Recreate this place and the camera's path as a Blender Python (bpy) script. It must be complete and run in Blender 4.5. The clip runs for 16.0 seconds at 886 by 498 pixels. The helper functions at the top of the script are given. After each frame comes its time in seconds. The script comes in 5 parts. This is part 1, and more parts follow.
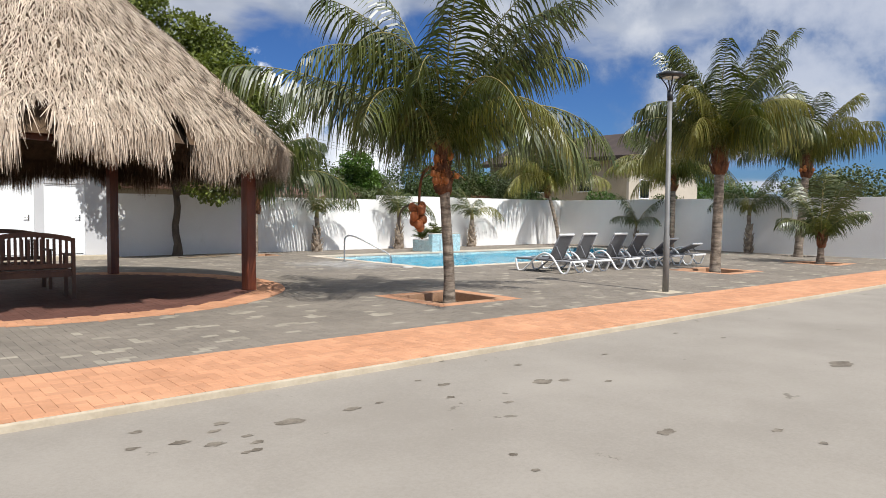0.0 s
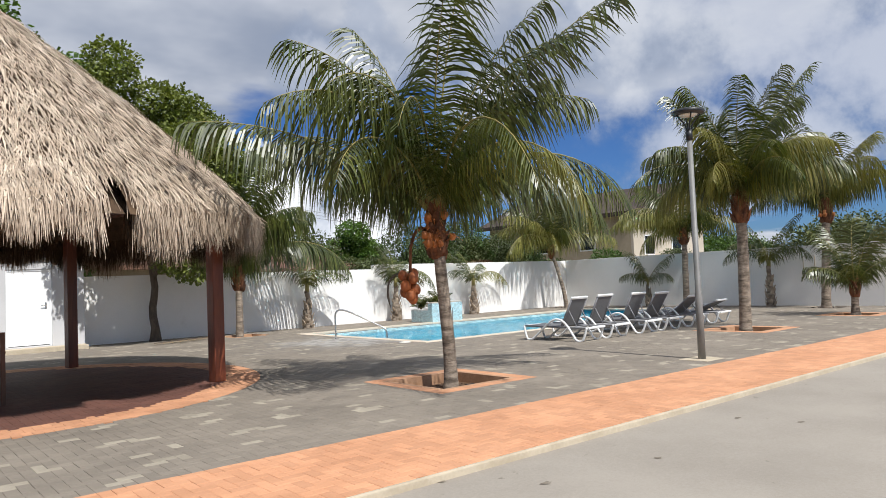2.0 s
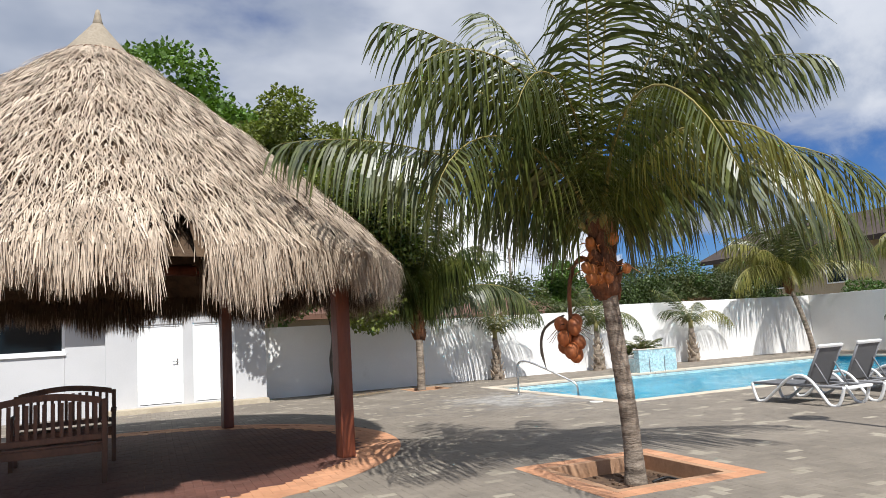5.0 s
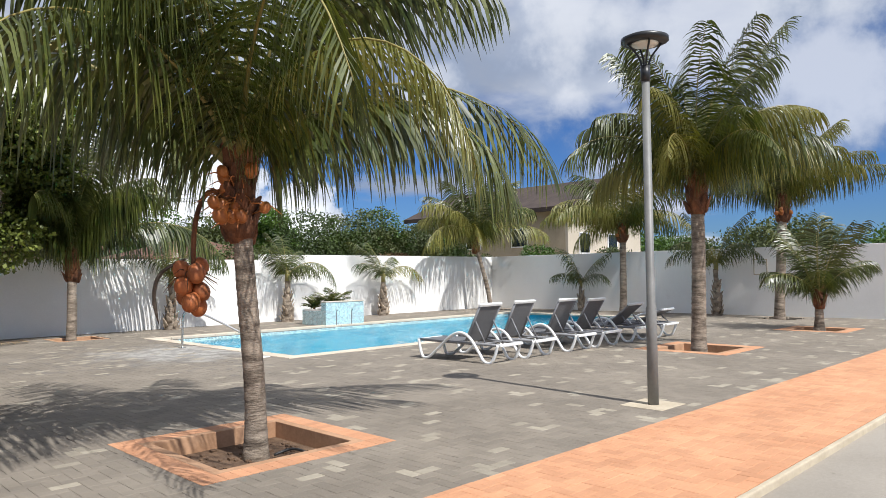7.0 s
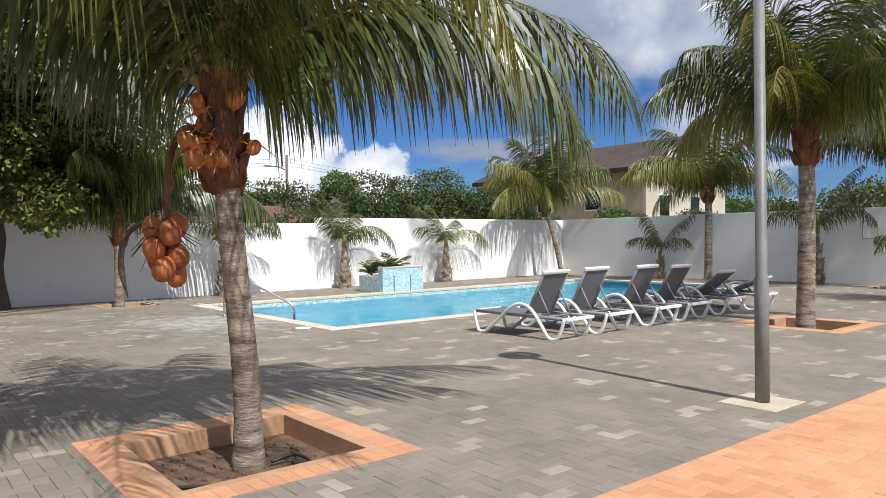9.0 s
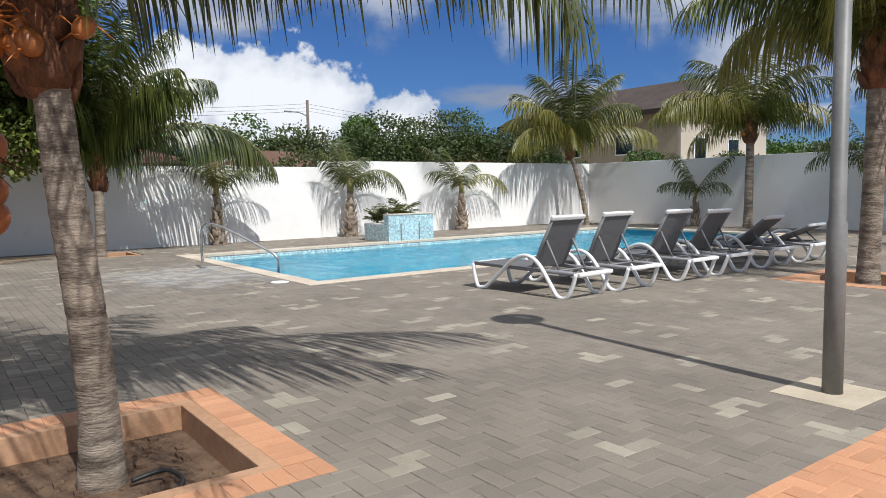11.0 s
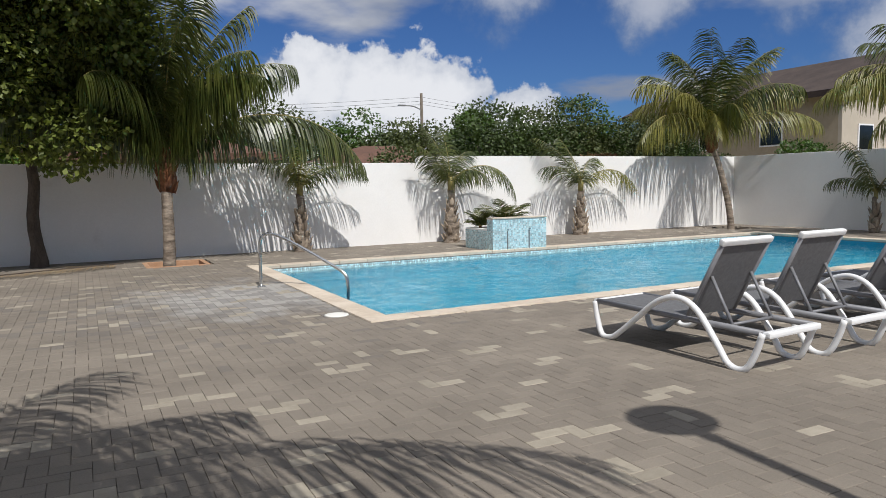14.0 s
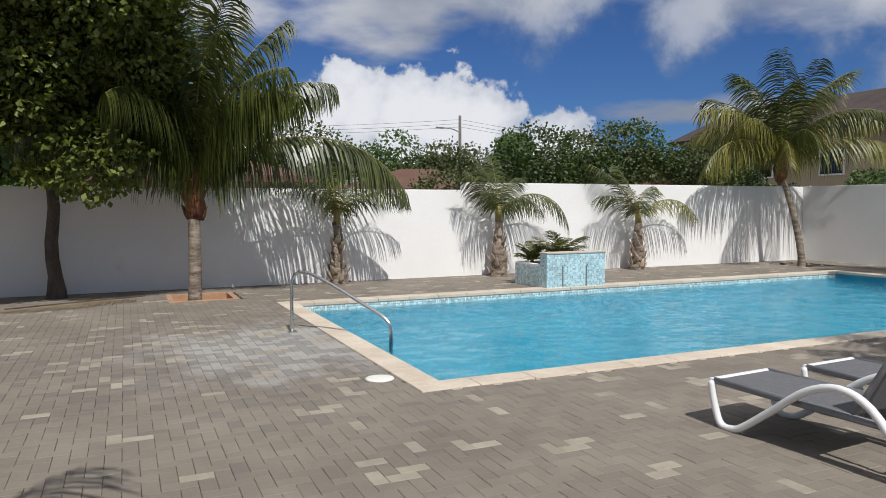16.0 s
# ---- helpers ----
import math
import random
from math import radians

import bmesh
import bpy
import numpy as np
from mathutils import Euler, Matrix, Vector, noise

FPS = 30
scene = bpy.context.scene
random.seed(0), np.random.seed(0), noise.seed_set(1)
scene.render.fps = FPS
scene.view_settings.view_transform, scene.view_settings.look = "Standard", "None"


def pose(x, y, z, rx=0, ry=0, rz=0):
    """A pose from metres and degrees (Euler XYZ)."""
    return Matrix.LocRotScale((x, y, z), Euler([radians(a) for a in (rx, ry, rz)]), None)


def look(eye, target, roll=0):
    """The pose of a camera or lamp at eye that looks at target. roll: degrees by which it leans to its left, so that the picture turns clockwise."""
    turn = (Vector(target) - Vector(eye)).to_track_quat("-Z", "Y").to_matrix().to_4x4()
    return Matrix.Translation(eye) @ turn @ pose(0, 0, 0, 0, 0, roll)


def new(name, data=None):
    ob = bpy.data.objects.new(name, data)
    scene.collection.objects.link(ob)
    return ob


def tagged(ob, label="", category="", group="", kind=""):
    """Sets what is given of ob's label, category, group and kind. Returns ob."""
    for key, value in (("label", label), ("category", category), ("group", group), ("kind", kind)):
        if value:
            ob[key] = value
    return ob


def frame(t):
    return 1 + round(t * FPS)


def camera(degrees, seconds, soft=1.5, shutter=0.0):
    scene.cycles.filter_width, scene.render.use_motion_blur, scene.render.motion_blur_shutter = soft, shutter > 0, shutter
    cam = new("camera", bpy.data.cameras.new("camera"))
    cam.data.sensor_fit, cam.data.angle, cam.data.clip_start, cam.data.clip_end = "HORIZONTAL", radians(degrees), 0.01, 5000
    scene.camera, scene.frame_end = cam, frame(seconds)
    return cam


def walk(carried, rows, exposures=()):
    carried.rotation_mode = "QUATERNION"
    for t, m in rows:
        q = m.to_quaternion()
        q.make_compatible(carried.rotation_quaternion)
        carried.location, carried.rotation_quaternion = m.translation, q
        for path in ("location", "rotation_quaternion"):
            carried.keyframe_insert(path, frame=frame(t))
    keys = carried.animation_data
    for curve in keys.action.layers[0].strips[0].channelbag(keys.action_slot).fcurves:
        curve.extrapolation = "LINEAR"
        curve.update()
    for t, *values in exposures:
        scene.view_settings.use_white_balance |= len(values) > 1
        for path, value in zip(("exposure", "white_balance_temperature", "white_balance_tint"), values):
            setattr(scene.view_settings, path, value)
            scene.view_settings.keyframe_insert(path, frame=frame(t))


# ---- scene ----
cam = camera(64.3, 16.0, soft=0.6)
PATH = [
    (0, (-1.008, -1.119, 1.486), (0.279, 0.408, 1.387), 0.5),
    (0.5, (-0.673, -0.791, 1.457), (0.617, 0.732, 1.316), -0.8),
    (1, (-0.34, -0.477, 1.458), (0.956, 1.035, 1.268), -0.4),
    (1.5, (-0.056, -0.154, 1.475), (1.252, 1.358, 1.53), 0.5),
    (2, (0.219, 0.2, 1.499), (1.505, 1.728, 1.589), -2.4),
    (2.5, (0.517, 0.579, 1.504), (1.529, 2.298, 1.641), -1.7),
    (3, (0.813, 0.97, 1.509), (1.495, 2.841, 1.699), -0.1),
    (3.2, (0.949, 1.093, 1.51), (1.535, 2.993, 1.728), 1.7),
    (5.3, (2.659, 2.065, 1.57), (3.448, 3.884, 1.828), -4.0),
    (5.5, (2.813, 2.131, 1.57), (3.683, 3.909, 1.859), -2.4),
    (6, (3.162, 2.249, 1.558), (4.308, 3.879, 1.725), -1.7),
    (6.5, (3.443, 2.386, 1.532), (4.802, 3.845, 1.681), 2.8),
    (7, (3.797, 2.548, 1.527), (5.211, 3.961, 1.597), -0.8),
    (7.5, (4.167, 2.755, 1.525), (5.56, 4.189, 1.543), 1.4),
    (8, (4.474, 3.035, 1.512), (5.85, 4.486, 1.554), 2.5),
    (8.5, (4.755, 3.285, 1.49), (6.102, 4.763, 1.461), 0.2),
    (8.7, (4.884, 3.384, 1.488), (6.189, 4.899, 1.465), -0.6),
    (10.8, (6.393, 4.372, 1.359), (7.558, 5.996, 1.278), -0.8),
    (11, (6.539, 4.494, 1.357), (7.725, 6.096, 1.188), -1.0),
    (11.5, (6.9, 4.88, 1.365), (8.086, 6.485, 1.231), 0.2),
    (12, (7.238, 5.276, 1.377), (8.355, 6.934, 1.301), -2.6),
    (12.5, (7.544, 5.655, 1.392), (8.562, 7.374, 1.298), -0.5),
    (13, (7.832, 6.021, 1.414), (8.782, 7.781, 1.35), 0.1),
    (13.5, (8.088, 6.375, 1.44), (9.011, 8.147, 1.343), -2.5),
    (14, (8.292, 6.702, 1.469), (9.194, 8.478, 1.29), -1.1),
    (14.5, (8.436, 7.013, 1.501), (9.275, 8.816, 1.284), 0.4),
    (15, (8.545, 7.345, 1.547), (9.44, 9.13, 1.43), 0.0),
    (15.5, (8.606, 7.695, 1.596), (9.46, 9.502, 1.512), -0.9),
    (16, (8.629, 8.076, 1.644), (9.45, 9.896, 1.527), -0.2),
]
EXPOSURES = [(0.0, 0.07, 6300, 10), (3.0, 0.08, 6300, 10), (6.0, 0.22, 6260, 10), (8.5, 0.2, 6260, 10), (10.8, -0.04, 6180, 10), (13.0, -0.24, 6300, 11), (16.0, -0.31, 6300, 11)]
walk(cam, [(t, look(eye, target, roll)) for t, eye, target, roll in PATH], EXPOSURES)

# ---- world, sun ----
SUN_EL, SUN_AZ = 52.0, 4.5
world = bpy.data.worlds.new("sky")
scene.world = world
world.use_nodes = True
wt = world.node_tree
wt.nodes.clear()


def N(tree, kind, **values):
    node = tree.nodes.new(kind)
    for key, value in values.items():
        node.inputs[key.replace("_", " ")].default_value = value
    return node


def math_node(tree, op, a, b=None, c=None):
    node = tree.nodes.new("ShaderNodeMath")
    node.operation = op
    for k, v in enumerate((a, b, c)):
        if v is None:
            continue
        if isinstance(v, (int, float)):
            node.inputs[k].default_value = v
        else:
            tree.links.new(v, node.inputs[k])
    return node.outputs[0]


def vec_node(tree, op, a, b=None):
    node = tree.nodes.new("ShaderNodeVectorMath")
    node.operation = op
    for k, v in enumerate((a, b)):
        if v is None:
            continue
        if isinstance(v, (tuple, list)):
            node.inputs[k].default_value = v
        else:
            tree.links.new(v, node.inputs[k])
    return node


def mix_rgb(tree, fac, a, b, blend="MIX"):
    node = tree.nodes.new("ShaderNodeMix")
    node.data_type, node.blend_type = "RGBA", blend
    for socket, v in ((node.inputs[0], fac), (node.inputs[6], a), (node.inputs[7], b)):
        if isinstance(v, (int, float)):
            socket.default_value = v
        elif isinstance(v, (tuple, list)):
            socket.default_value = (*v, 1) if len(v) == 3 else v
        else:
            tree.links.new(v, socket)
    return node.outputs[2]


def smooth(tree, value, lo, hi):
    node = tree.nodes.new("ShaderNodeMapRange")
    node.interpolation_type = "SMOOTHSTEP"
    tree.links.new(value, node.inputs[0])
    node.inputs[1].default_value, node.inputs[2].default_value = lo, hi
    return node.outputs[0]


def build_sky():
    t = wt
    sky = t.nodes.new("ShaderNodeTexSky")
    sky.sky_type, sky.sun_disc = "NISHITA", False
    sky.sun_elevation, sky.sun_rotation = radians(SUN_EL), radians(180 + SUN_AZ)
    sky.air_density, sky.dust_density, sky.ozone_density = 1.0, 0.3, 3.0
    coord = t.nodes.new("ShaderNodeTexCoord").outputs["Generated"]
    sep = t.nodes.new("ShaderNodeSeparateXYZ")
    t.links.new(coord, sep.inputs[0])
    z = sep.outputs[2]
    # high cloud deck, seen on a flat layer
    up = math_node(t, "ADD", math_node(t, "MAXIMUM", z, 0.0), 0.16)
    flat = t.nodes.new("ShaderNodeCombineXYZ")
    t.links.new(math_node(t, "DIVIDE", sep.outputs[0], up), flat.inputs[0])
    t.links.new(math_node(t, "DIVIDE", sep.outputs[1], up), flat.inputs[1])
    deck = N(t, "ShaderNodeTexNoise", Scale=0.85, Detail=7.0, Roughness=0.52)
    t.links.new(vec_node(t, "ADD", flat.outputs[0], (3.1, 0.7, 0.0)).outputs[0], deck.inputs["Vector"])
    shade = N(t, "ShaderNodeTexNoise", Scale=1.1, Detail=5.0, Roughness=0.5)
    t.links.new(vec_node(t, "ADD", flat.outputs[0], (9.4, 5.2, 0.0)).outputs[0], shade.inputs["Vector"])
    height = smooth(t, z, 0.10, 0.42)
    cover = math_node(t, "ADD", deck.outputs["Fac"], math_node(t, "MULTIPLY", height, 0.20))
    deck_fac = smooth(t, cover, 0.53, 0.66)
    # cumulus heaps over the horizon
    rough = N(t, "ShaderNodeTexNoise", Scale=11.0, Detail=9.0, Roughness=0.58)
    t.links.new(coord, rough.inputs["Vector"])
    def heaps(rows):
        best = None
        for x, y, zz, r in rows:
            far = vec_node(t, "DISTANCE", coord, (x, y, zz)).outputs["Value"]
            one = math_node(t, "SUBTRACT", 1.0, math_node(t, "DIVIDE", far, r * 1.35))
            best = one if best is None else math_node(t, "MAXIMUM", best, one)
        return math_node(t, "ADD", best, math_node(t, "MULTIPLY", math_node(t, "SUBTRACT", rough.outputs["Fac"], 0.5), 1.7))

    bank = heaps(((0.25, 0.96, 0.10, 0.07), (0.30, 0.945, 0.12, 0.07), (0.345, 0.93, 0.11, 0.07), (0.40, 0.905, 0.12, 0.08), (0.36, 0.93, 0.05, 0.09), (0.455, 0.88, 0.10, 0.075), (0.55, 0.83, 0.075, 0.06), (0.20, 0.975, 0.05, 0.08)))
    loose = heaps(((0.68, 0.70, 0.25, 0.07), (0.90, 0.385, 0.16, 0.09), (0.85, 0.50, 0.15, 0.08), (-0.22, 0.95, 0.2, 0.12), (-0.3, 0.94, 0.12, 0.11), (0.52, 0.80, 0.29, 0.09), (0.79, 0.53, 0.33, 0.13), (0.87, 0.37, 0.32, 0.14), (0.93, 0.27, 0.24, 0.11)))
    bank_fac, loose_fac = smooth(t, bank, 0.22, 0.33), smooth(t, loose, 0.12, 0.62)
    grey = smooth(t, shade.outputs["Fac"], 0.36, 0.66)
    deck_col = mix_rgb(t, grey, (4.2, 4.8, 6.1), (9.8, 10.0, 10.6))
    puff = smooth(t, math_node(t, "ADD", bank, math_node(t, "MULTIPLY", z, 2.0)), 0.3, 1.0)
    bank_col = mix_rgb(t, puff, (6.6, 7.4, 9.0), (14.0, 14.1, 14.3))
    loose_col = mix_rgb(t, smooth(t, loose, 0.2, 0.9), (3.2, 4.2, 6.2), (9.4, 9.7, 10.4))
    blue = mix_rgb(t, 1.0, sky.outputs[0], (0.42, 0.66, 1.08), "MULTIPLY")
    col = mix_rgb(t, deck_fac, blue, deck_col)
    col = mix_rgb(t, math_node(t, "MULTIPLY", loose_fac, 0.75), col, loose_col)
    col = mix_rgb(t, bank_fac, col, bank_col)
    bg = N(t, "ShaderNodeBackground", Strength=0.07)
    t.links.new(col, bg.inputs["Color"])
    out = t.nodes.new("ShaderNodeOutputWorld")
    t.links.new(bg.outputs[0], out.inputs["Surface"])


build_sky()
sun = new("sun", bpy.data.lights.new("sun", "SUN"))
sun.data.energy, sun.data.angle, sun.data.color = 5.0, radians(0.55), (1.0, 0.965, 0.905)
sun.matrix_world = look((-60 * math.cos(radians(SUN_EL)) * math.sin(radians(SUN_AZ)), -60 * math.cos(radians(SUN_EL)) * math.cos(radians(SUN_AZ)), 60 * math.sin(radians(SUN_EL))), (0, 0, 0))

# ---- materials ----


def material(name, low, high, scale=8.0, rough=0.7, metal=0.0, bump=0.0, bump_scale=None, fine=None, vary=0.0, island=0.0, stretch=(1, 1, 1), spots=None, coat=0.0, specular=0.5, translucent=0.0, bloom=False):
    """Two scales of noise between two colours; vary: change of value from object to object; island: from piece to piece."""
    m = bpy.data.materials.new(name)
    m.use_nodes = True
    t = m.node_tree
    bsdf = t.nodes["Principled BSDF"]
    coord = t.nodes.new("ShaderNodeTexCoord").outputs["Object"]
    place = t.nodes.new("ShaderNodeNewGeometry")
    vec = vec_node(t, "MULTIPLY", place.outputs["Position"], stretch).outputs[0]
    wide = N(t, "ShaderNodeTexNoise", Scale=scale, Detail=5.0, Roughness=0.6)
    t.links.new(vec, wide.inputs["Vector"])
    grain = N(t, "ShaderNodeTexNoise", Scale=fine or scale * 9, Detail=4.0, Roughness=0.7)
    t.links.new(vec, grain.inputs["Vector"])
    both = math_node(t, "ADD", math_node(t, "MULTIPLY", wide.outputs["Fac"], 0.65), math_node(t, "MULTIPLY", grain.outputs["Fac"], 0.35))
    col = mix_rgb(t, smooth(t, both, 0.33, 0.67), low, high)
    if vary or island:
        source = t.nodes.new("ShaderNodeObjectInfo").outputs["Random"] if vary else place.outputs["Random Per Island"]
        amount = vary or island
        gain = math_node(t, "ADD", math_node(t, "MULTIPLY", source, 2 * amount), 1 - amount)
        hsv = t.nodes.new("ShaderNodeHueSaturation")
        t.links.new(gain, hsv.inputs["Value"])
        t.links.new(col, hsv.inputs["Color"])
        col = hsv.outputs[0]
    if spots:
        s_scale, s_lo, s_hi, s_col, s_amount = spots
        sp = N(t, "ShaderNodeTexNoise", Scale=s_scale, Detail=6.0, Roughness=0.65)
        t.links.new(vec_node(t, "ADD", vec, (17.0, 4.0, 2.0)).outputs[0], sp.inputs["Vector"])
        col = mix_rgb(t, math_node(t, "MULTIPLY", smooth(t, sp.outputs["Fac"], s_lo, s_hi), s_amount), col, s_col)
    if bloom:
        away = vec_node(t, "DISTANCE", vec_node(t, "MULTIPLY", place.outputs["Position"], (0.62, 0.55, 1.0)).outputs[0], (6.35, 9.05, 0.0)).outputs["Value"]
        patch = N(t, "ShaderNodeTexNoise", Scale=1.3, Detail=6.0, Roughness=0.7)
        t.links.new(place.outputs["Position"], patch.inputs["Vector"])
        reach = smooth(t, math_node(t, "ADD", math_node(t, "DIVIDE", away, -1.7), math_node(t, "MULTIPLY", patch.outputs["Fac"], 1.5)), 0.0, 0.55)
        col = mix_rgb(t, math_node(t, "MULTIPLY", reach, 0.55), col, (0.47, 0.46, 0.435))
        dark = smooth(t, math_node(t, "ADD", math_node(t, "DIVIDE", away, -3.0), math_node(t, "MULTIPLY", place.outputs["Random Per Island"], 1.25)), 0.42, 0.5)
        col = mix_rgb(t, math_node(t, "MULTIPLY", dark, 0.38), col, (0.09, 0.085, 0.085))
    t.links.new(col, bsdf.inputs["Base Color"])
    bsdf.inputs["Roughness"].default_value = rough
    bsdf.inputs["Metallic"].default_value = metal
    bsdf.inputs["Coat Weight"].default_value = coat
    bsdf.inputs["Specular IOR Level"].default_value = specular
    if bump:
        b = N(t, "ShaderNodeBump", Strength=bump, Distance=0.02)
        tex = N(t, "ShaderNodeTexNoise", Scale=bump_scale or scale * 6, Detail=6.0, Roughness=0.65)
        t.links.new(vec, tex.inputs["Vector"])
        t.links.new(tex.outputs["Fac"], b.inputs["Height"])
        t.links.new(b.outputs[0], bsdf.inputs["Normal"])
    if translucent:
        tr = t.nodes.new("ShaderNodeBsdfTranslucent")
        t.links.new(mix_rgb(t, 1.0, col, (1.5, 1.6, 0.6), "MULTIPLY"), tr.inputs["Color"])
        mixer = t.nodes.new("ShaderNodeMixShader")
        mixer.inputs[0].default_value = translucent
        t.links.new(bsdf.outputs[0], mixer.inputs[1])
        t.links.new(tr.outputs[0], mixer.inputs[2])
        t.links.new(mixer.outputs[0], t.nodes["Material Output"].inputs["Surface"])
    return m


M = {}
M["road"] = material("pale_concrete", (0.262, 0.232, 0.195), (0.335, 0.30, 0.255), 0.5, 0.9, bump=0.25, bump_scale=60, fine=40, spots=(2.6, 0.655, 0.69, (0.10, 0.08, 0.055), 0.6))
M["sand"] = material("dry_ground", (0.20, 0.17, 0.11), (0.32, 0.27, 0.18), 0.3, 0.95, bump=0.4)
M["paver"] = material("grey_paver", (0.176, 0.150, 0.120), (0.253, 0.217, 0.174), 0.7, 0.85, bump=0.35, bump_scale=140, fine=70, vary=0.08)
M["paver_stuff"] = material("grey_paver_far", (0.176, 0.150, 0.120), (0.253, 0.217, 0.174), 0.7, 0.85, bump=0.3, bump_scale=140, fine=70, island=0.08, bloom=True)
M["paver_light"] = material("cream_paver", (0.28, 0.245, 0.19), (0.375, 0.33, 0.26), 2.0, 0.85, bump=0.3, bump_scale=140, vary=0.12)
M["paver_light_stuff"] = material("cream_paver_far", (0.28, 0.245, 0.19), (0.375, 0.33, 0.26), 2.0, 0.85, bump=0.3, bump_scale=140, island=0.12)
M["orange"] = material("orange_paver", (0.50, 0.243, 0.128), (0.62, 0.317, 0.175), 1.2, 0.85, bump=0.35, bump_scale=130, fine=50, vary=0.10)
M["orange_stuff"] = material("orange_paver_far", (0.50, 0.243, 0.128), (0.62, 0.317, 0.175), 1.2, 0.85, bump=0.3, bump_scale=130, fine=50, island=0.10)
# dark red floor pavers, deepened so the colour carries the gazebo roof's shade
M["brown_shade_paver"] = material("dark_red_shade_paver", (0.10, 0.042, 0.030), (0.16, 0.070, 0.050), 1.2, 0.7, bump=0.3, bump_scale=130, fine=50, island=0.10)
M["house_wall"] = material("grey_white_paint", (0.50, 0.50, 0.51), (0.57, 0.57, 0.58), 0.5, 0.85, bump=0.1, bump_scale=45, fine=30)
M["oil"] = material("oil_stain", (0.10, 0.08, 0.058), (0.24, 0.205, 0.16), 7.0, 0.8)
M["straw"] = material("bound_straw", (0.27, 0.225, 0.165), (0.40, 0.34, 0.26), 9.0, 0.9, bump=0.6, bump_scale=50, stretch=(4, 4, 0.5))
M["hose"] = material("black_hose", (0.012, 0.012, 0.012), (0.03, 0.03, 0.03), 7.0, 0.5)
M["pit_edge"] = material("orange_concrete", (0.36, 0.20, 0.11), (0.50, 0.30, 0.18), 3.0, 0.9, bump=0.3)
M["bed"] = material("joint_sand", (0.16, 0.14, 0.116), (0.235, 0.206, 0.172), 6, 0.95)
M["kerb"] = material("kerb_concrete", (0.42, 0.35, 0.255), (0.54, 0.465, 0.35), 3.0, 0.9, bump=0.3)
M["soil"] = material("dry_soil", (0.075, 0.042, 0.025), (0.20, 0.125, 0.075), 6.0, 0.95, bump=1.0, bump_scale=40)
M["white_wall"] = material("white_wall_paint", (0.80, 0.785, 0.76), (0.88, 0.865, 0.84), 0.5, 0.85, bump=0.12, bump_scale=45, fine=30, spots=(1.3, 0.62, 0.80, (0.55, 0.51, 0.46), 0.35))
M["door_white"] = material("white_door_paint", (0.80, 0.81, 0.82), (0.86, 0.87, 0.88), 1.5, 0.45)
M["coping"] = material("beige_coping", (0.52, 0.43, 0.33), (0.66, 0.57, 0.46), 2.2, 0.8, bump=0.2, vary=0.05)
M["pool"] = material("blue_pool_plaster", (0.002, 0.185, 0.29), (0.006, 0.262, 0.38), 0.6, 0.6)
M["metal"] = material("brushed_steel", (0.55, 0.55, 0.54), (0.68, 0.68, 0.67), 4, 0.25, metal=1.0)
M["pole"] = material("grey_pole_paint", (0.15, 0.15, 0.145), (0.21, 0.21, 0.20), 3, 0.5, bump=0.1)
M["black"] = material("black_lamp_paint", (0.015, 0.016, 0.018), (0.035, 0.036, 0.04), 3, 0.4)
M["plastic"] = material("white_resin", (0.78, 0.78, 0.77), (0.84, 0.84, 0.83), 3, 0.35)
M["sling"] = material("grey_sling_fabric", (0.115, 0.115, 0.12), (0.16, 0.16, 0.165), 30, 0.75, bump=0.3, bump_scale=400)
M["grey_frame"] = material("grey_resin", (0.17, 0.17, 0.18), (0.22, 0.22, 0.23), 3, 0.45)
M["bark"] = material("palm_bark", (0.078, 0.057, 0.041), (0.38, 0.31, 0.24), 3.2, 0.9, bump=0.9, bump_scale=14, stretch=(0.9, 0.9, 3.6))
M["husk"] = material("palm_fibre", (0.07, 0.03, 0.016), (0.24, 0.095, 0.04), 9, 0.9, bump=0.9, bump_scale=60, vary=0.25, stretch=(1, 1, 0.4))
M["nut"] = material("orange_coconut", (0.32, 0.09, 0.018), (0.52, 0.19, 0.045), 7, 0.45, vary=0.25)
M["nut_old"] = material("dry_coconut", (0.30, 0.08, 0.022), (0.46, 0.15, 0.045), 7, 0.6, vary=0.25)
M["frond"] = material("palm_leaf", (0.028, 0.045, 0.010), (0.112, 0.124, 0.028), 2.0, 0.38, island=0.45, translucent=0.18, specular=0.65)
M["frond_yellow"] = material("palm_leaf_yellow", (0.13, 0.135, 0.03), (0.24, 0.215, 0.06), 2.0, 0.45, island=0.25, translucent=0.22)
M["frond_dead"] = material("palm_leaf_dry", (0.20, 0.13, 0.06), (0.34, 0.24, 0.12), 3.0, 0.8, island=0.2)
M["rachis"] = material("palm_leaf_stalk", (0.20, 0.17, 0.05), (0.32, 0.27, 0.09), 4.0, 0.5)
M["leaf"] = material("tree_leaf", (0.040, 0.085, 0.014), (0.085, 0.15, 0.028), 1.2, 0.5, island=0.35, translucent=0.2)
M["leaf_sunny"] = material("sunny_tree_leaf", (0.08, 0.11, 0.02), (0.185, 0.21, 0.046), 1.6, 0.5, island=0.45, translucent=0.25)
M["leaf_bright"] = material("bright_tree_leaf", (0.055, 0.115, 0.016), (0.12, 0.20, 0.035), 1.0, 0.5, island=0.35, translucent=0.2)
M["leaf_dark"] = material("dark_tree_leaf", (0.035, 0.06, 0.014), (0.07, 0.105, 0.026), 1.2, 0.5, island=0.35, translucent=0.15)
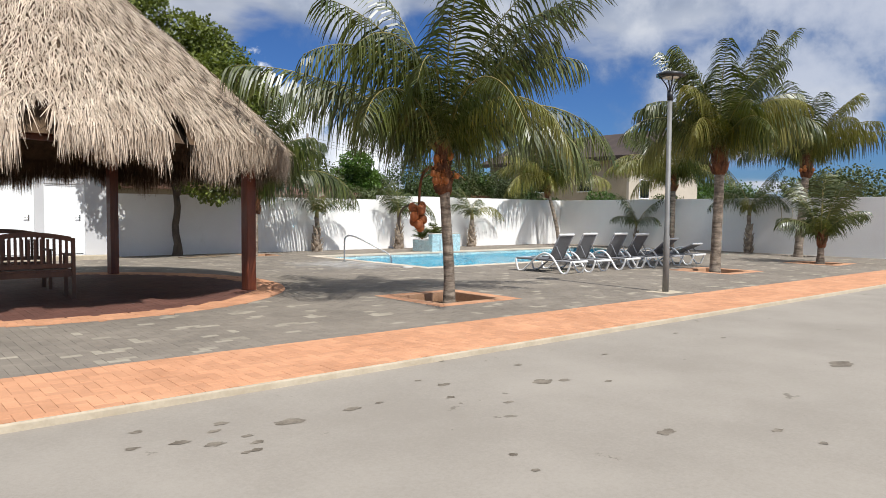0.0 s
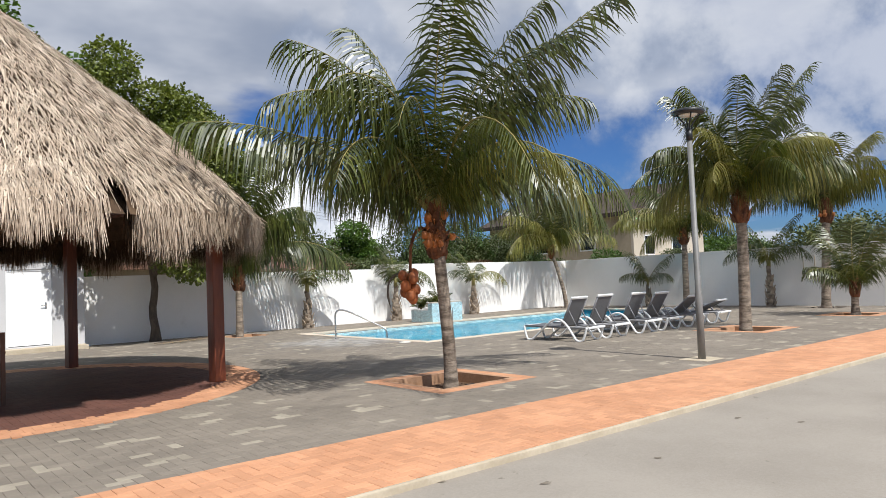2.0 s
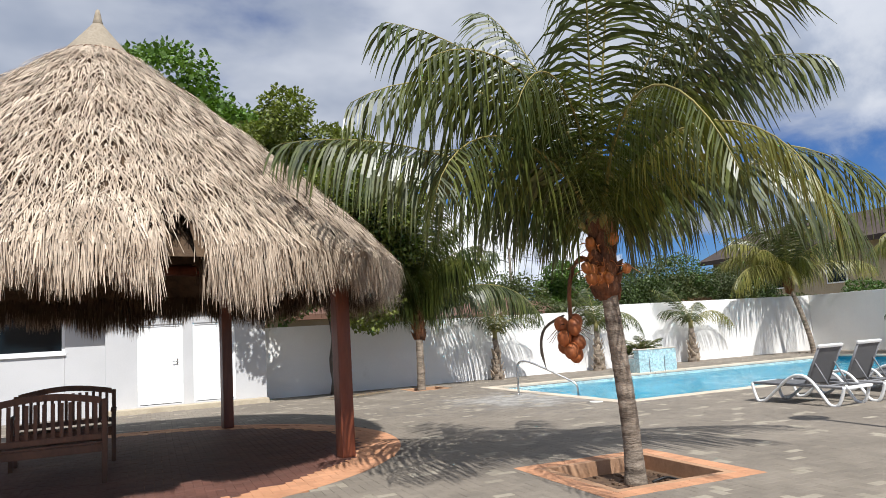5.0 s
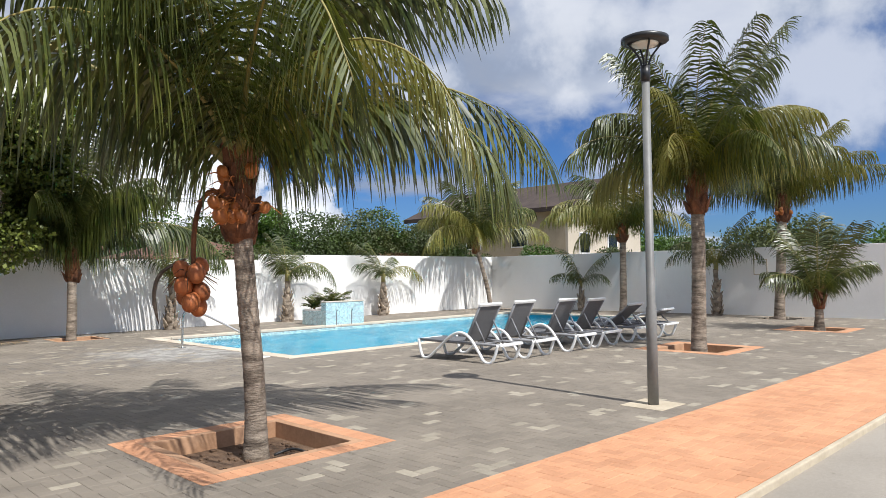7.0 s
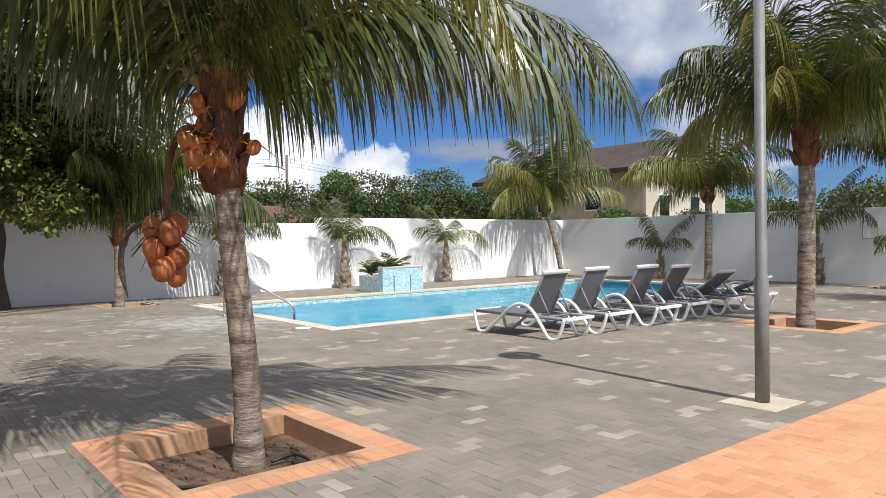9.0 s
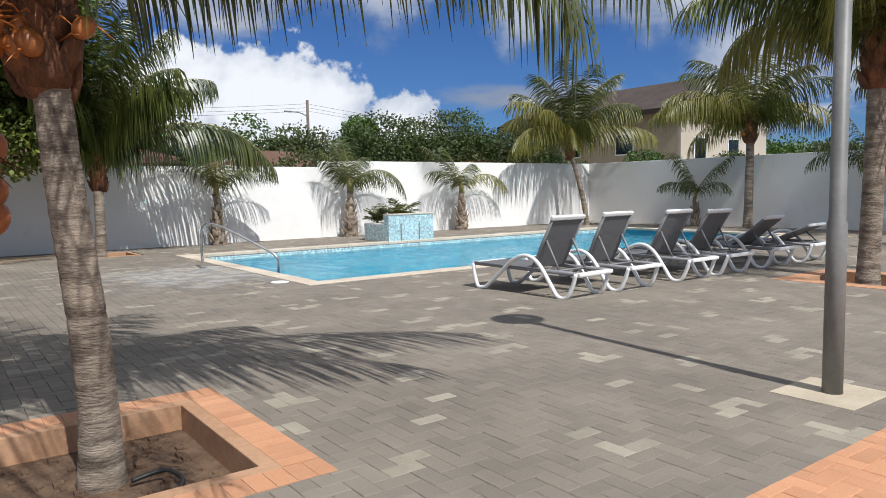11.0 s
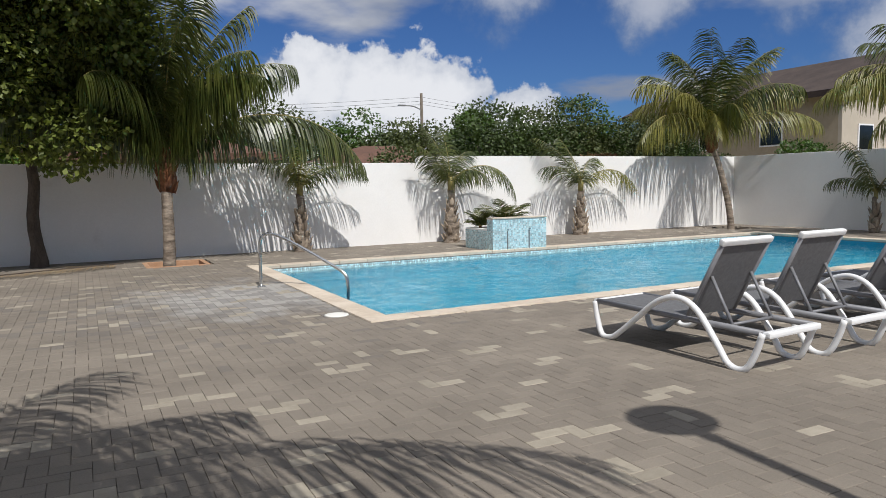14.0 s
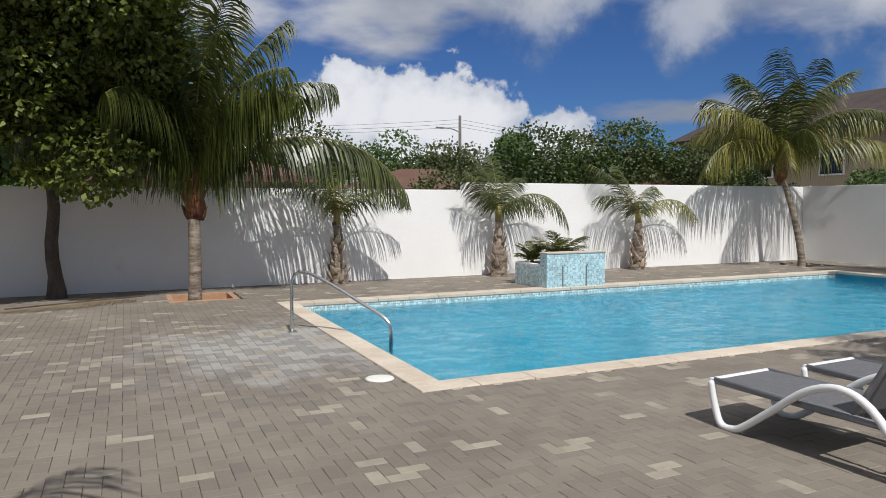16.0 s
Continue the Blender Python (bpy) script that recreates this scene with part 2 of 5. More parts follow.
M["leaf_olive"] = material("olive_tree_leaf", (0.055, 0.075, 0.025), (0.10, 0.12, 0.04), 0.8, 0.6, island=0.35, translucent=0.15)
M["leaf_dry"] = material("dry_bush_leaf", (0.15, 0.085, 0.05), (0.24, 0.14, 0.08), 1.2, 0.6, island=0.35, translucent=0.15)
M["trunk"] = material("tree_bark", (0.06, 0.045, 0.035), (0.14, 0.11, 0.085), 5, 0.9, bump=1.0, bump_scale=25, stretch=(1, 1, 0.4))
M["thatch"] = material("palm_thatch", (0.34, 0.26, 0.19), (0.58, 0.48, 0.375), 3.0, 0.9, island=0.30)
# dark copy of the thatch, with the shade under the roof in its colour
M["thatch_under_shade"] = material("thatch_underside_shaded", (0.06, 0.035, 0.02), (0.12, 0.075, 0.04), 6.0, 0.95, bump=0.6)
M["post"] = material("stained_post_wood", (0.11, 0.028, 0.013), (0.23, 0.062, 0.026), 2.5, 0.45, stretch=(1, 1, 0.15), bump=0.3, coat=0.2)
M["bench"] = material("brown_bench_wood", (0.10, 0.045, 0.022), (0.19, 0.085, 0.042), 3.0, 0.5, stretch=(1, 1, 0.3), bump=0.2, vary=0.12)
M["mosaic_stuff"] = material("pale_blue_mosaic_far", (0.34, 0.55, 0.60), (0.62, 0.74, 0.74), 16, 0.35, island=0.35)
M["boot"] = material("dry_leaf_sheath", (0.24, 0.18, 0.13), (0.46, 0.38, 0.29), 6, 0.9, stretch=(1, 1, 0.3), bump=0.4, vary=0.3)
M["roof"] = material("brown_roof_tile", (0.038, 0.026, 0.022), (0.075, 0.053, 0.043), 1.0, 0.85, bump=0.3)
M["red_roof"] = material("red_roof_tile", (0.10, 0.052, 0.034), (0.16, 0.08, 0.052), 1.0, 0.85, bump=0.3)
M["cream"] = material("cream_house_paint", (0.36, 0.30, 0.21), (0.44, 0.37, 0.27), 0.4, 0.9, bump=0.1)
M["cream_light"] = material("pale_house_paint", (0.46, 0.41, 0.33), (0.54, 0.48, 0.40), 0.4, 0.9, bump=0.1)
M["orange_bed"] = material("orange_joint_sand", (0.40, 0.195, 0.11), (0.52, 0.27, 0.155), 6, 0.95)
M["wood_pole"] = material("utility_pole_wood", (0.10, 0.08, 0.06), (0.18, 0.15, 0.12), 3, 0.9)
M["drain"] = material("white_plastic_lid", (0.74, 0.72, 0.66), (0.82, 0.80, 0.74), 4, 0.5)


def glass_material(name, tint, rough=0.02, ior=1.33, bump=0.0):
    m = bpy.data.materials.new(name)
    m.use_nodes = True
    t = m.node_tree
    b = t.nodes["Principled BSDF"]
    b.inputs["Base Color"].default_value = (*tint, 1)
    b.inputs["Transmission Weight"].default_value = 1.0
    b.inputs["Roughness"].default_value, b.inputs["IOR"].default_value = rough, ior
    if bump:
        pos = t.nodes.new("ShaderNodeNewGeometry").outputs["Position"]
        n1 = N(t, "ShaderNodeTexNoise", Scale=9.0, Detail=4.0, Roughness=0.68, Distortion=1.0)
        t.links.new(vec_node(t, "MULTIPLY", pos, (1.0, 1.5, 1.0)).outputs[0], n1.inputs["Vector"])
        bp = N(t, "ShaderNodeBump", Strength=bump, Distance=0.05)
        t.links.new(n1.outputs["Fac"], bp.inputs["Height"])
        t.links.new(bp.outputs[0], b.inputs["Normal"])
    return m


M["water"] = glass_material("pool_water", (0.58, 0.96, 1.0), 0.02, 1.33, 1.0)
M["glass"] = bpy.data.materials.new("dark_window_glass")
M["glass"].use_nodes = True
M["glass"].node_tree.nodes["Principled BSDF"].inputs["Base Color"].default_value = (0.012, 0.014, 0.016, 1)
M["glass"].node_tree.nodes["Principled BSDF"].inputs["Roughness"].default_value = 0.06

# ---- building helpers ----


def mesh(name, verts, faces, mat, smooth_faces=False):
    me = bpy.data.meshes.new(name)
    me.from_pydata([tuple(v) for v in verts], [], faces)
    me.materials.append(mat)
    if smooth_faces:
        me.polygons.foreach_set("use_smooth", [True] * len(me.polygons))
    me.update()
    return me


def put(name, me, parent=None, at=None, label=""):
    ob = new(name, me)
    if parent is not None:
        ob.parent = parent
    if at is not None:
        ob.matrix_basis = at if isinstance(at, Matrix) else Matrix.Translation(at)
    if label:
        ob["label"] = label
    return ob


def part(name, bm, mat, parent, label="", at=None, smooth_faces=False):
    """Links a bmesh as one mesh object under a thing or a part."""
    me = bpy.data.meshes.new(name)
    bm.to_mesh(me)
    bm.free()
    me.materials.append(mat)
    if smooth_faces:
        me.polygons.foreach_set("use_smooth", [True] * len(me.polygons))
    return put(name, me, parent, at, label)


def thing(name, at, label, category, group="", kind=""):
    ob = new(name)
    ob.empty_display_size = 0.2
    ob.matrix_basis = at if isinstance(at, Matrix) else Matrix.Translation(at)
    return tagged(ob, label, category, group, kind)


def box_bm(*boxes, bevel=0.0):
    """Boxes (x0, y0, z0, x1, y1, z1) in one bmesh."""
    bm = bmesh.new()
    for x0, y0, z0, x1, y1, z1 in boxes:
        made = bmesh.ops.create_cube(bm, size=1.0)["verts"]
        bmesh.ops.scale(bm, vec=(x1 - x0, y1 - y0, z1 - z0), verts=made)
        bmesh.ops.translate(bm, vec=((x0 + x1) / 2, (y0 + y1) / 2, (z0 + z1) / 2), verts=made)
    if bevel:
        bmesh.ops.bevel(bm, geom=bm.edges[:], offset=bevel, segments=2, affect="EDGES", profile=0.6)
    return bm


def tube_data(points, radii, sides=8, caps=True, flat=1.0):
    """Verts and faces of a tube along points; flat squeezes it in its second cross direction."""
    verts, faces = [], []
    pts = [Vector(p) for p in points]
    side = None
    for i, p in enumerate(pts):
        way = (pts[min(i + 1, len(pts) - 1)] - pts[max(i - 1, 0)]).normalized()
        if side is None:
            side = way.orthogonal().normalized()
            if abs(way.z) < 0.98:
                side = way.cross(Vector((0, 0, 1))).normalized()
        side = (side - way * side.dot(way)).normalized()
        other = way.cross(side)
        for k in range(sides):
            a = 2 * math.pi * k / sides
            verts.append(p + (side * math.cos(a) + other * math.sin(a) * flat) * radii[i])
    for i in range(len(pts) - 1):
        for k in range(sides):
            k2 = (k + 1) % sides
            faces.append((i * sides + k, i * sides + k2, (i + 1) * sides + k2, (i + 1) * sides + k))
    if caps:
        faces.append(tuple(reversed(range(sides))))
        faces.append(tuple(range((len(pts) - 1) * sides, len(pts) * sides)))
    return verts, faces


def tube(name, points, radius, mat, parent, sides=10, label="", at=None, flat=1.0):
    radii = radius if isinstance(radius, (list, tuple)) else [radius] * len(points)
    v, f = tube_data(points, radii, sides, True, flat)
    return put(name, mesh(name, v, f, mat, True), parent, at, label)


def arc(points, n=6):
    """A smooth line through points."""
    pts = [Vector(p) for p in points]
    out = []
    for i in range(len(pts) - 1):
        p0, p1, p2, p3 = pts[max(i - 1, 0)], pts[i], pts[i + 1], pts[min(i + 2, len(pts) - 1)]
        for k in range(n):
            t = k / n
            out.append(0.5 * ((2 * p1) + (p2 - p0) * t + (2 * p0 - 5 * p1 + 4 * p2 - p3) * t * t + (3 * p1 - p0 - 3 * p2 + p3) * t ** 3))
    return out + [pts[-1]]


def prism_bm(outline, axis_from, axis_to):
    """An outline in x, z drawn out along y."""
    bm = bmesh.new()
    a = [bm.verts.new((x, axis_from, z)) for x, z in outline]
    b = [bm.verts.new((x, axis_to, z)) for x, z in outline]
    bm.faces.new(a)
    bm.faces.new(list(reversed(b)))
    for i in range(len(a)):
        j = (i + 1) % len(a)
        bm.faces.new((a[j], a[i], b[i], b[j]))
    bmesh.ops.recalc_face_normals(bm, faces=bm.faces[:])
    return bm


def slab_with_holes(x0, y0, x1, y1, z, holes, depth=0.2):
    """A slab, cut into strips that leave rectangular holes open."""
    xs = sorted({x0, x1, *[h[0] for h in holes], *[h[2] for h in holes]})
    ys = sorted({y0, y1, *[h[1] for h in holes], *[h[3] for h in holes]})
    boxes = []
    for i in range(len(xs) - 1):
        for j in range(len(ys) - 1):
            cx, cy = (xs[i] + xs[i + 1]) / 2, (ys[j] + ys[j + 1]) / 2
            if x0 < cx < x1 and y0 < cy < y1 and not any(h[0] < cx < h[2] and h[1] < cy < h[3] for h in holes):
                boxes.append((xs[i], ys[j], z - depth, xs[i + 1], ys[j + 1], z))
    return box_bm(*boxes)


# ---- plan ----
WALL_Y, WALL_X, KERB_Y, STRIP_Y, ROAD_Z = 23.35, 27.68, 4.56, 6.10, -0.06
POOL = (11.3, 14.1, 24.9, 20.1)
COPING = 0.3
GAZEBO = (1.70, 13.42)
GAZEBO_R = 4.3
PITS = {"a": (7.16, 8.43, 0.74), "b": (17.17, 8.83, 0.72), "c": (23.05, 8.45, 0.62), "d": (26.6, 10.65, 0.5), "e": (26.1, 22.05, 0.6), "h": (9.9, 21.85, 0.6)}
HOLES = [(POOL[0], POOL[1], POOL[2], POOL[3])] + [(x - r, y - r, x + r, y + r) for x, y, r in PITS.values()]

# ground and road
tagged(part("ground", slab_with_holes(-900, -900, 900, 900, -0.35, [POOL], 0.02), M["sand"], None), "dry sandy ground around the walled yard", "ground", kind="structure")
tagged(part("road", box_bm((-60, -9, -0.3, 80, KERB_Y - 0.05, ROAD_Z)), M["road"], None), "pale sandy concrete road with dark oil spots", "road", kind="structure")
tagged(part("kerb", box_bm((-60, KERB_Y - 0.05, -0.3, WALL_X + 0.1, KERB_Y, 0.0), bevel=0.012), M["kerb"], None), "narrow cream concrete kerb along the road", "kerb", kind="structure")
plaza = tagged(part("pavement", slab_with_holes(-14, KERB_Y, WALL_X, WALL_Y, -0.045, HOLES, 0.25), M["bed"], None),
               "grey paved pool terrace with scattered cream pavers", "pavement", kind="structure")

# ---- walls and house ----


def wall(name, boxes, mat, label):
    return tagged(part(name, box_bm(*boxes, bevel=0.01), mat, None), label, "wall", kind="structure")


wall("wall_north", [(5.3, WALL_Y, -0.3, 16.07, WALL_Y + 0.2, 2.07), (16.07, WALL_Y, -0.3, WALL_X, WALL_Y + 0.2, 2.25)], M["white_wall"], "white plastered yard wall with a step in its top")
wall("wall_east", [(WALL_X, -2.0, -0.3, WALL_X + 0.2, WALL_Y + 0.2, 2.25)], M["white_wall"], "white plastered yard wall in shade")
wall("wall_west", [(-14.2, KERB_Y, -0.3, -14.0, WALL_Y + 2.0, 2.3)], M["white_wall"], "plain white yard wall closing the side")

HOUSE_Y = 22.7
wall("house_wall", [(1.28, HOUSE_Y, -0.3, 2.05, HOUSE_Y + 0.25, 3.1), (3.20, HOUSE_Y, -0.3, 3.46, HOUSE_Y + 0.25, 3.1), (4.58, HOUSE_Y, -0.3, 5.42, HOUSE_Y + 0.25, 3.1),
                    (2.05, HOUSE_Y, 2.3, 3.20, HOUSE_Y + 0.25, 3.1), (3.46, HOUSE_Y, 2.3, 4.58, HOUSE_Y + 0.25, 3.1),
                    (2.05, HOUSE_Y, -0.3, 3.20, HOUSE_Y + 0.25, 0.16), (3.46, HOUSE_Y, -0.3, 4.58, HOUSE_Y + 0.25, 0.16),
                    (5.17, HOUSE_Y + 0.25, -0.3, 5.42, HOUSE_Y + 6, 3.1), (1.28, HOUSE_Y + 0.25, -0.3, 1.53, HOUSE_Y + 1.0, 3.1)], M["house_wall"],
     "white plastered service building with two doors")
WIN_Y = HOUSE_Y + 0.5
wall("house_wall_window", [(-14, WIN_Y, -0.3, -4.25, WIN_Y + 0.25, 3.1), (-4.25, WIN_Y, -0.3, 0.28, WIN_Y + 0.25, 1.68), (-4.25, WIN_Y, 2.75, 0.28, WIN_Y + 0.25, 3.1), (-2.78, WIN_Y, 1.68, -2.62, WIN_Y + 0.25, 2.75), (0.28, WIN_Y, -0.3, 1.28, WIN_Y + 0.25, 3.1)],
     M["house_wall"], "white plastered building wall with dark windows")
tagged(part("roof_slab", box_bm((-14.3, HOUSE_Y - 0.5, 3.1, 5.55, HOUSE_Y + 7, 3.28), bevel=0.02), M["white_wall"], None), "flat white roof slab of the low building", "roof", kind="structure")
for i, x in enumerate((2.05, 3.46)):
    w = 1.15 if i == 0 else 1.12
    d = tagged(part("door_%d" % (i + 1), box_bm((x + 0.05, HOUSE_Y + 0.05, 0.18, x + w - 0.05, HOUSE_Y + 0.10, 2.25), bevel=0.006), M["door_white"], None), "closed plain white door with a steel lever handle", "door", kind="structure")
    part("frame", box_bm((x, HOUSE_Y + 0.03, 0.16, x + 0.05, HOUSE_Y + 0.14, 2.3), (x + w - 0.05, HOUSE_Y + 0.03, 0.16, x + w, HOUSE_Y + 0.14, 2.3), (x + 0.05, HOUSE_Y + 0.03, 2.25, x + w - 0.05, HOUSE_Y + 0.14, 2.3)), M["door_white"], d)
    hx = x + w - 0.14
    h = tube("door_handle", [(hx, HOUSE_Y + 0.05, 1.28), (hx, HOUSE_Y - 0.01, 1.28), (hx - 0.13, HOUSE_Y - 0.015, 1.275)], 0.012, M["metal"], d, 8, "steel lever handle")
    part("plate", box_bm((hx - 0.02, HOUSE_Y + 0.04, 1.18, hx + 0.02, HOUSE_Y + 0.052, 1.36), bevel=0.003), M["metal"], d)
step = tagged(part("door_step", box_bm((1.28, HOUSE_Y - 0.45, -0.05, 5.42, HOUSE_Y, 0.12), bevel=0.012), M["kerb"], None), "low pale step below the two doors", "step", kind="structure")
for i, (a, b) in enumerate(((-4.25, -2.78), (-2.62, 0.28))):
    win = tagged(part("window_%d" % (i + 1), box_bm((a, WIN_Y + 0.02, 1.68, a + 0.07, WIN_Y + 0.12, 2.75), (b - 0.07, WIN_Y + 0.02, 1.68, b, WIN_Y + 0.12, 2.75),
                      (a + 0.07, WIN_Y + 0.02, 2.68, b - 0.07, WIN_Y + 0.12, 2.75), (a + 0.07, WIN_Y + 0.02, 1.68, b - 0.07, WIN_Y + 0.12, 1.75)), M["door_white"], None), "dark glazed window in a white frame", "window", kind="structure")
    part("pane", box_bm((a + 0.07, WIN_Y + 0.06, 1.75, b - 0.07, WIN_Y + 0.075, 2.68)), M["glass"], win)
    part("window_sill", box_bm((a - 0.04, WIN_Y - 0.06, 1.62, b + 0.04, WIN_Y - 0.003, 1.68), bevel=0.006), M["door_white"], win)

# ---- pool ----
px0, py0, px1, py1 = POOL
bm = slab_with_holes(px0 - 0.25, py0 - 0.25, px1 + 0.25, py1 + 0.25, -0.06, [POOL], 1.6)
pool = tagged(part("pool", bm, M["pool"], None), "long rectangular swimming pool with pale blue plaster", "pool", kind="structure")
part("basin_floor", box_bm((px0, py0, -1.55, px1, py1, -1.4)), M["pool"], pool)
wx, wy = 226, 100
v, f = [], []
for j in range(wy + 1):
    for i in range(wx + 1):
        x, y = px0 + (px1 - px0) * i / wx, py0 + (py1 - py0) * j / wy
        v.append((x, y, -0.13 + 0.011 * noise.noise((x * 1.7, y * 2.3, 0.4)) + 0.007 * noise.noise((x * 4.1, y * 5.2, 7.7))))
f = [(j * (wx + 1) + i, j * (wx + 1) + i + 1, (j + 1) * (wx + 1) + i + 1, (j + 1) * (wx + 1) + i) for j in range(wy) for i in range(wx)]
water = tagged(put("water", mesh("water", v, f, M["water"], True)), "clear turquoise pool water with small ripples", "water", kind="structure")
water.visible_shadow = False


def coping_run(x0, y0, x1, y1, along):
    length = (x1 - x0) if along == "x" else (y1 - y0)
    count = max(1, round(length / 0.6))
    cut = length / count
    if along == "x":
        me = part("coping_stone", box_bm((0.003, 0, 0, cut - 0.003, y1 - y0, 0.065), bevel=0.012), M["coping"], pool, at=(x0, y0, -0.05)).data
    else:
        me = part("coping_stone", box_bm((0, 0.003, 0, x1 - x0, cut - 0.003, 0.065), bevel=0.012), M["coping"], pool, at=(x0, y0, -0.05)).data
    for i in range(1, count):
        put("coping_stone", me, pool, (x0 + cut * i, y0, -0.05) if along == "x" else (x0, y0 + cut * i, -0.05))


coping_run(px0 - COPING, py0 - COPING, px1 + COPING, py0, "x")
coping_run(px0 - COPING, py1, px1 + COPING, py1 + COPING, "x")
coping_run(px0 - COPING, py0, px0, py1, "y")
coping_run(px1, py0, px1 + COPING, py1, "y")
# mosaic band under the coping on the far and right sides
rng = random.Random(5)
v, f = [], []
for row in range(4):
    for i in range(int((px1 - px0) / 0.04)):
        x, z = px0 + i * 0.04, -0.062 - row * 0.04
        k = len(v)
        v += [(x, py1 - 0.004, z), (x + 0.036, py1 - 0.004, z), (x + 0.036, py1 - 0.004, z - 0.036), (x, py1 - 0.004, z - 0.036)]
        f.append((k, k + 1, k + 2, k + 3))
tagged(put("mosaic_band", mesh("mosaic_band", v, f, M["mosaic_stuff"]), pool), kind="stuff")

# hand rail
rail = thing("pool_handrail", (10.62, 17.38, 0.0), "bent steel pool handrail beside the shallow end", "handrail")
tube("rail_tube", arc([(0, 0, 0.0), (0, 0, 0.45), (0.02, -0.01, 0.72), (0.14, -0.1, 0.80), (0.36, -0.34, 0.70), (0.83, -0.84, 0.36), (0.97, -1.0, 0.24), (1.01, -1.05, 0.10), (1.01, -1.05, -0.3)], 5), 0.024, M["metal"], rail, 10)
part("flange", box_bm((-0.06, -0.06, 0.0, 0.06, 0.06, 0.012), bevel=0.004), M["metal"], rail)
lid = thing("drain_lid", (10.82, 14.42, 0.0), "round white plastic skimmer lid beside the pool corner", "drain lid")
tube("lid_disc", [(0, 0, 0.0), (0, 0, 0.014), (0, 0, 0.018)], [0.14, 0.14, 0.12], M["drain"], lid, 20)

# planter with mosaic tiles
PL = (16.36, 20.13, 17.80, 21.38)
planter = thing("pool_planter", ((PL[0] + PL[2]) / 2, (PL[1] + PL[3]) / 2, 0.0), "raised planter clad in pale blue mosaic at the pool edge", "planter")
cx, cy = (PL[2] - PL[0]) / 2, (PL[3] - PL[1]) / 2
FY = -cy + 0.24
part("front_wall", box_bm((-cx, -cy, -0.13, cx, FY, 0.70), bevel=0.004), M["white_wall"], planter)
part("trough_wall", box_bm((-cx, FY, 0.0, -cx + 0.14, cy, 0.47), bevel=0.004), M["white_wall"], planter)
part("trough_wall", box_bm((cx - 0.14, FY, 0.0, cx, cy, 0.47), bevel=0.004), M["white_wall"], planter)
part("trough_wall", box_bm((-cx + 0.14, cy - 0.14, 0.0, cx - 0.14, cy, 0.47), bevel=0.004), M["white_wall"], planter)
part("cap", box_bm((-cx - 0.015, -cy - 0.02, 0.70, cx + 0.015, FY + 0.02, 0.73), bevel=0.006), M["coping"], planter, "pale stone cap")
part("soil", box_bm((-cx + 0.14, FY, 0.1, cx - 0.14, cy - 0.14, 0.42)), M["soil"], planter)
v, f = [], []


def tile_sheet(origin, u, w, nu, nw, size=0.05):
    """Small square tiles just proud of a face."""
    o, uu, ww = Vector(origin), Vector(u), Vector(w)
    n = uu.cross(ww).normalized() * 0.004
    for i in range(nu):
        for j in range(nw):
            p = o + uu * (i * size) + ww * (j * size) + n
            k = len(v)
            q = size - 0.004
            v.extend([p, p + uu * q, p + uu * q + ww * q, p + ww * q])
            f.append((k, k + 1, k + 2, k + 3))


tile_sheet((-cx, -cy, -0.12), (1, 0, 0), (0, 0, 1), int(2 * cx / 0.04), 20, 0.04)
tile_sheet((-cx, FY, 0.0), (0, -1, 0), (0, 0, 1), 6, 17, 0.04)
tile_sheet((-cx, cy, 0.0), (0, -1, 0), (0, 0, 1), int((cy - FY) / 0.04), 11, 0.04)
tagged(put("mosaic_tiles", mesh("mosaic_tiles", v, f, M["mosaic_stuff"]), planter), kind="stuff")
for sx in (-0.34, 0.24):
    tube("spout", [(sx, -cy - 0.006, 0.46), (sx, -cy - 0.05, 0.46)], 0.018, M["metal"], planter, 10, "short steel water spout")
    part("water_streak", box_bm((sx - 0.016, -cy - 0.009, -0.1, sx + 0.016, -cy - 0.0055, 0.43)), M["pole"], planter, "dark wet streak below the spout")

# ---- palm trees ----


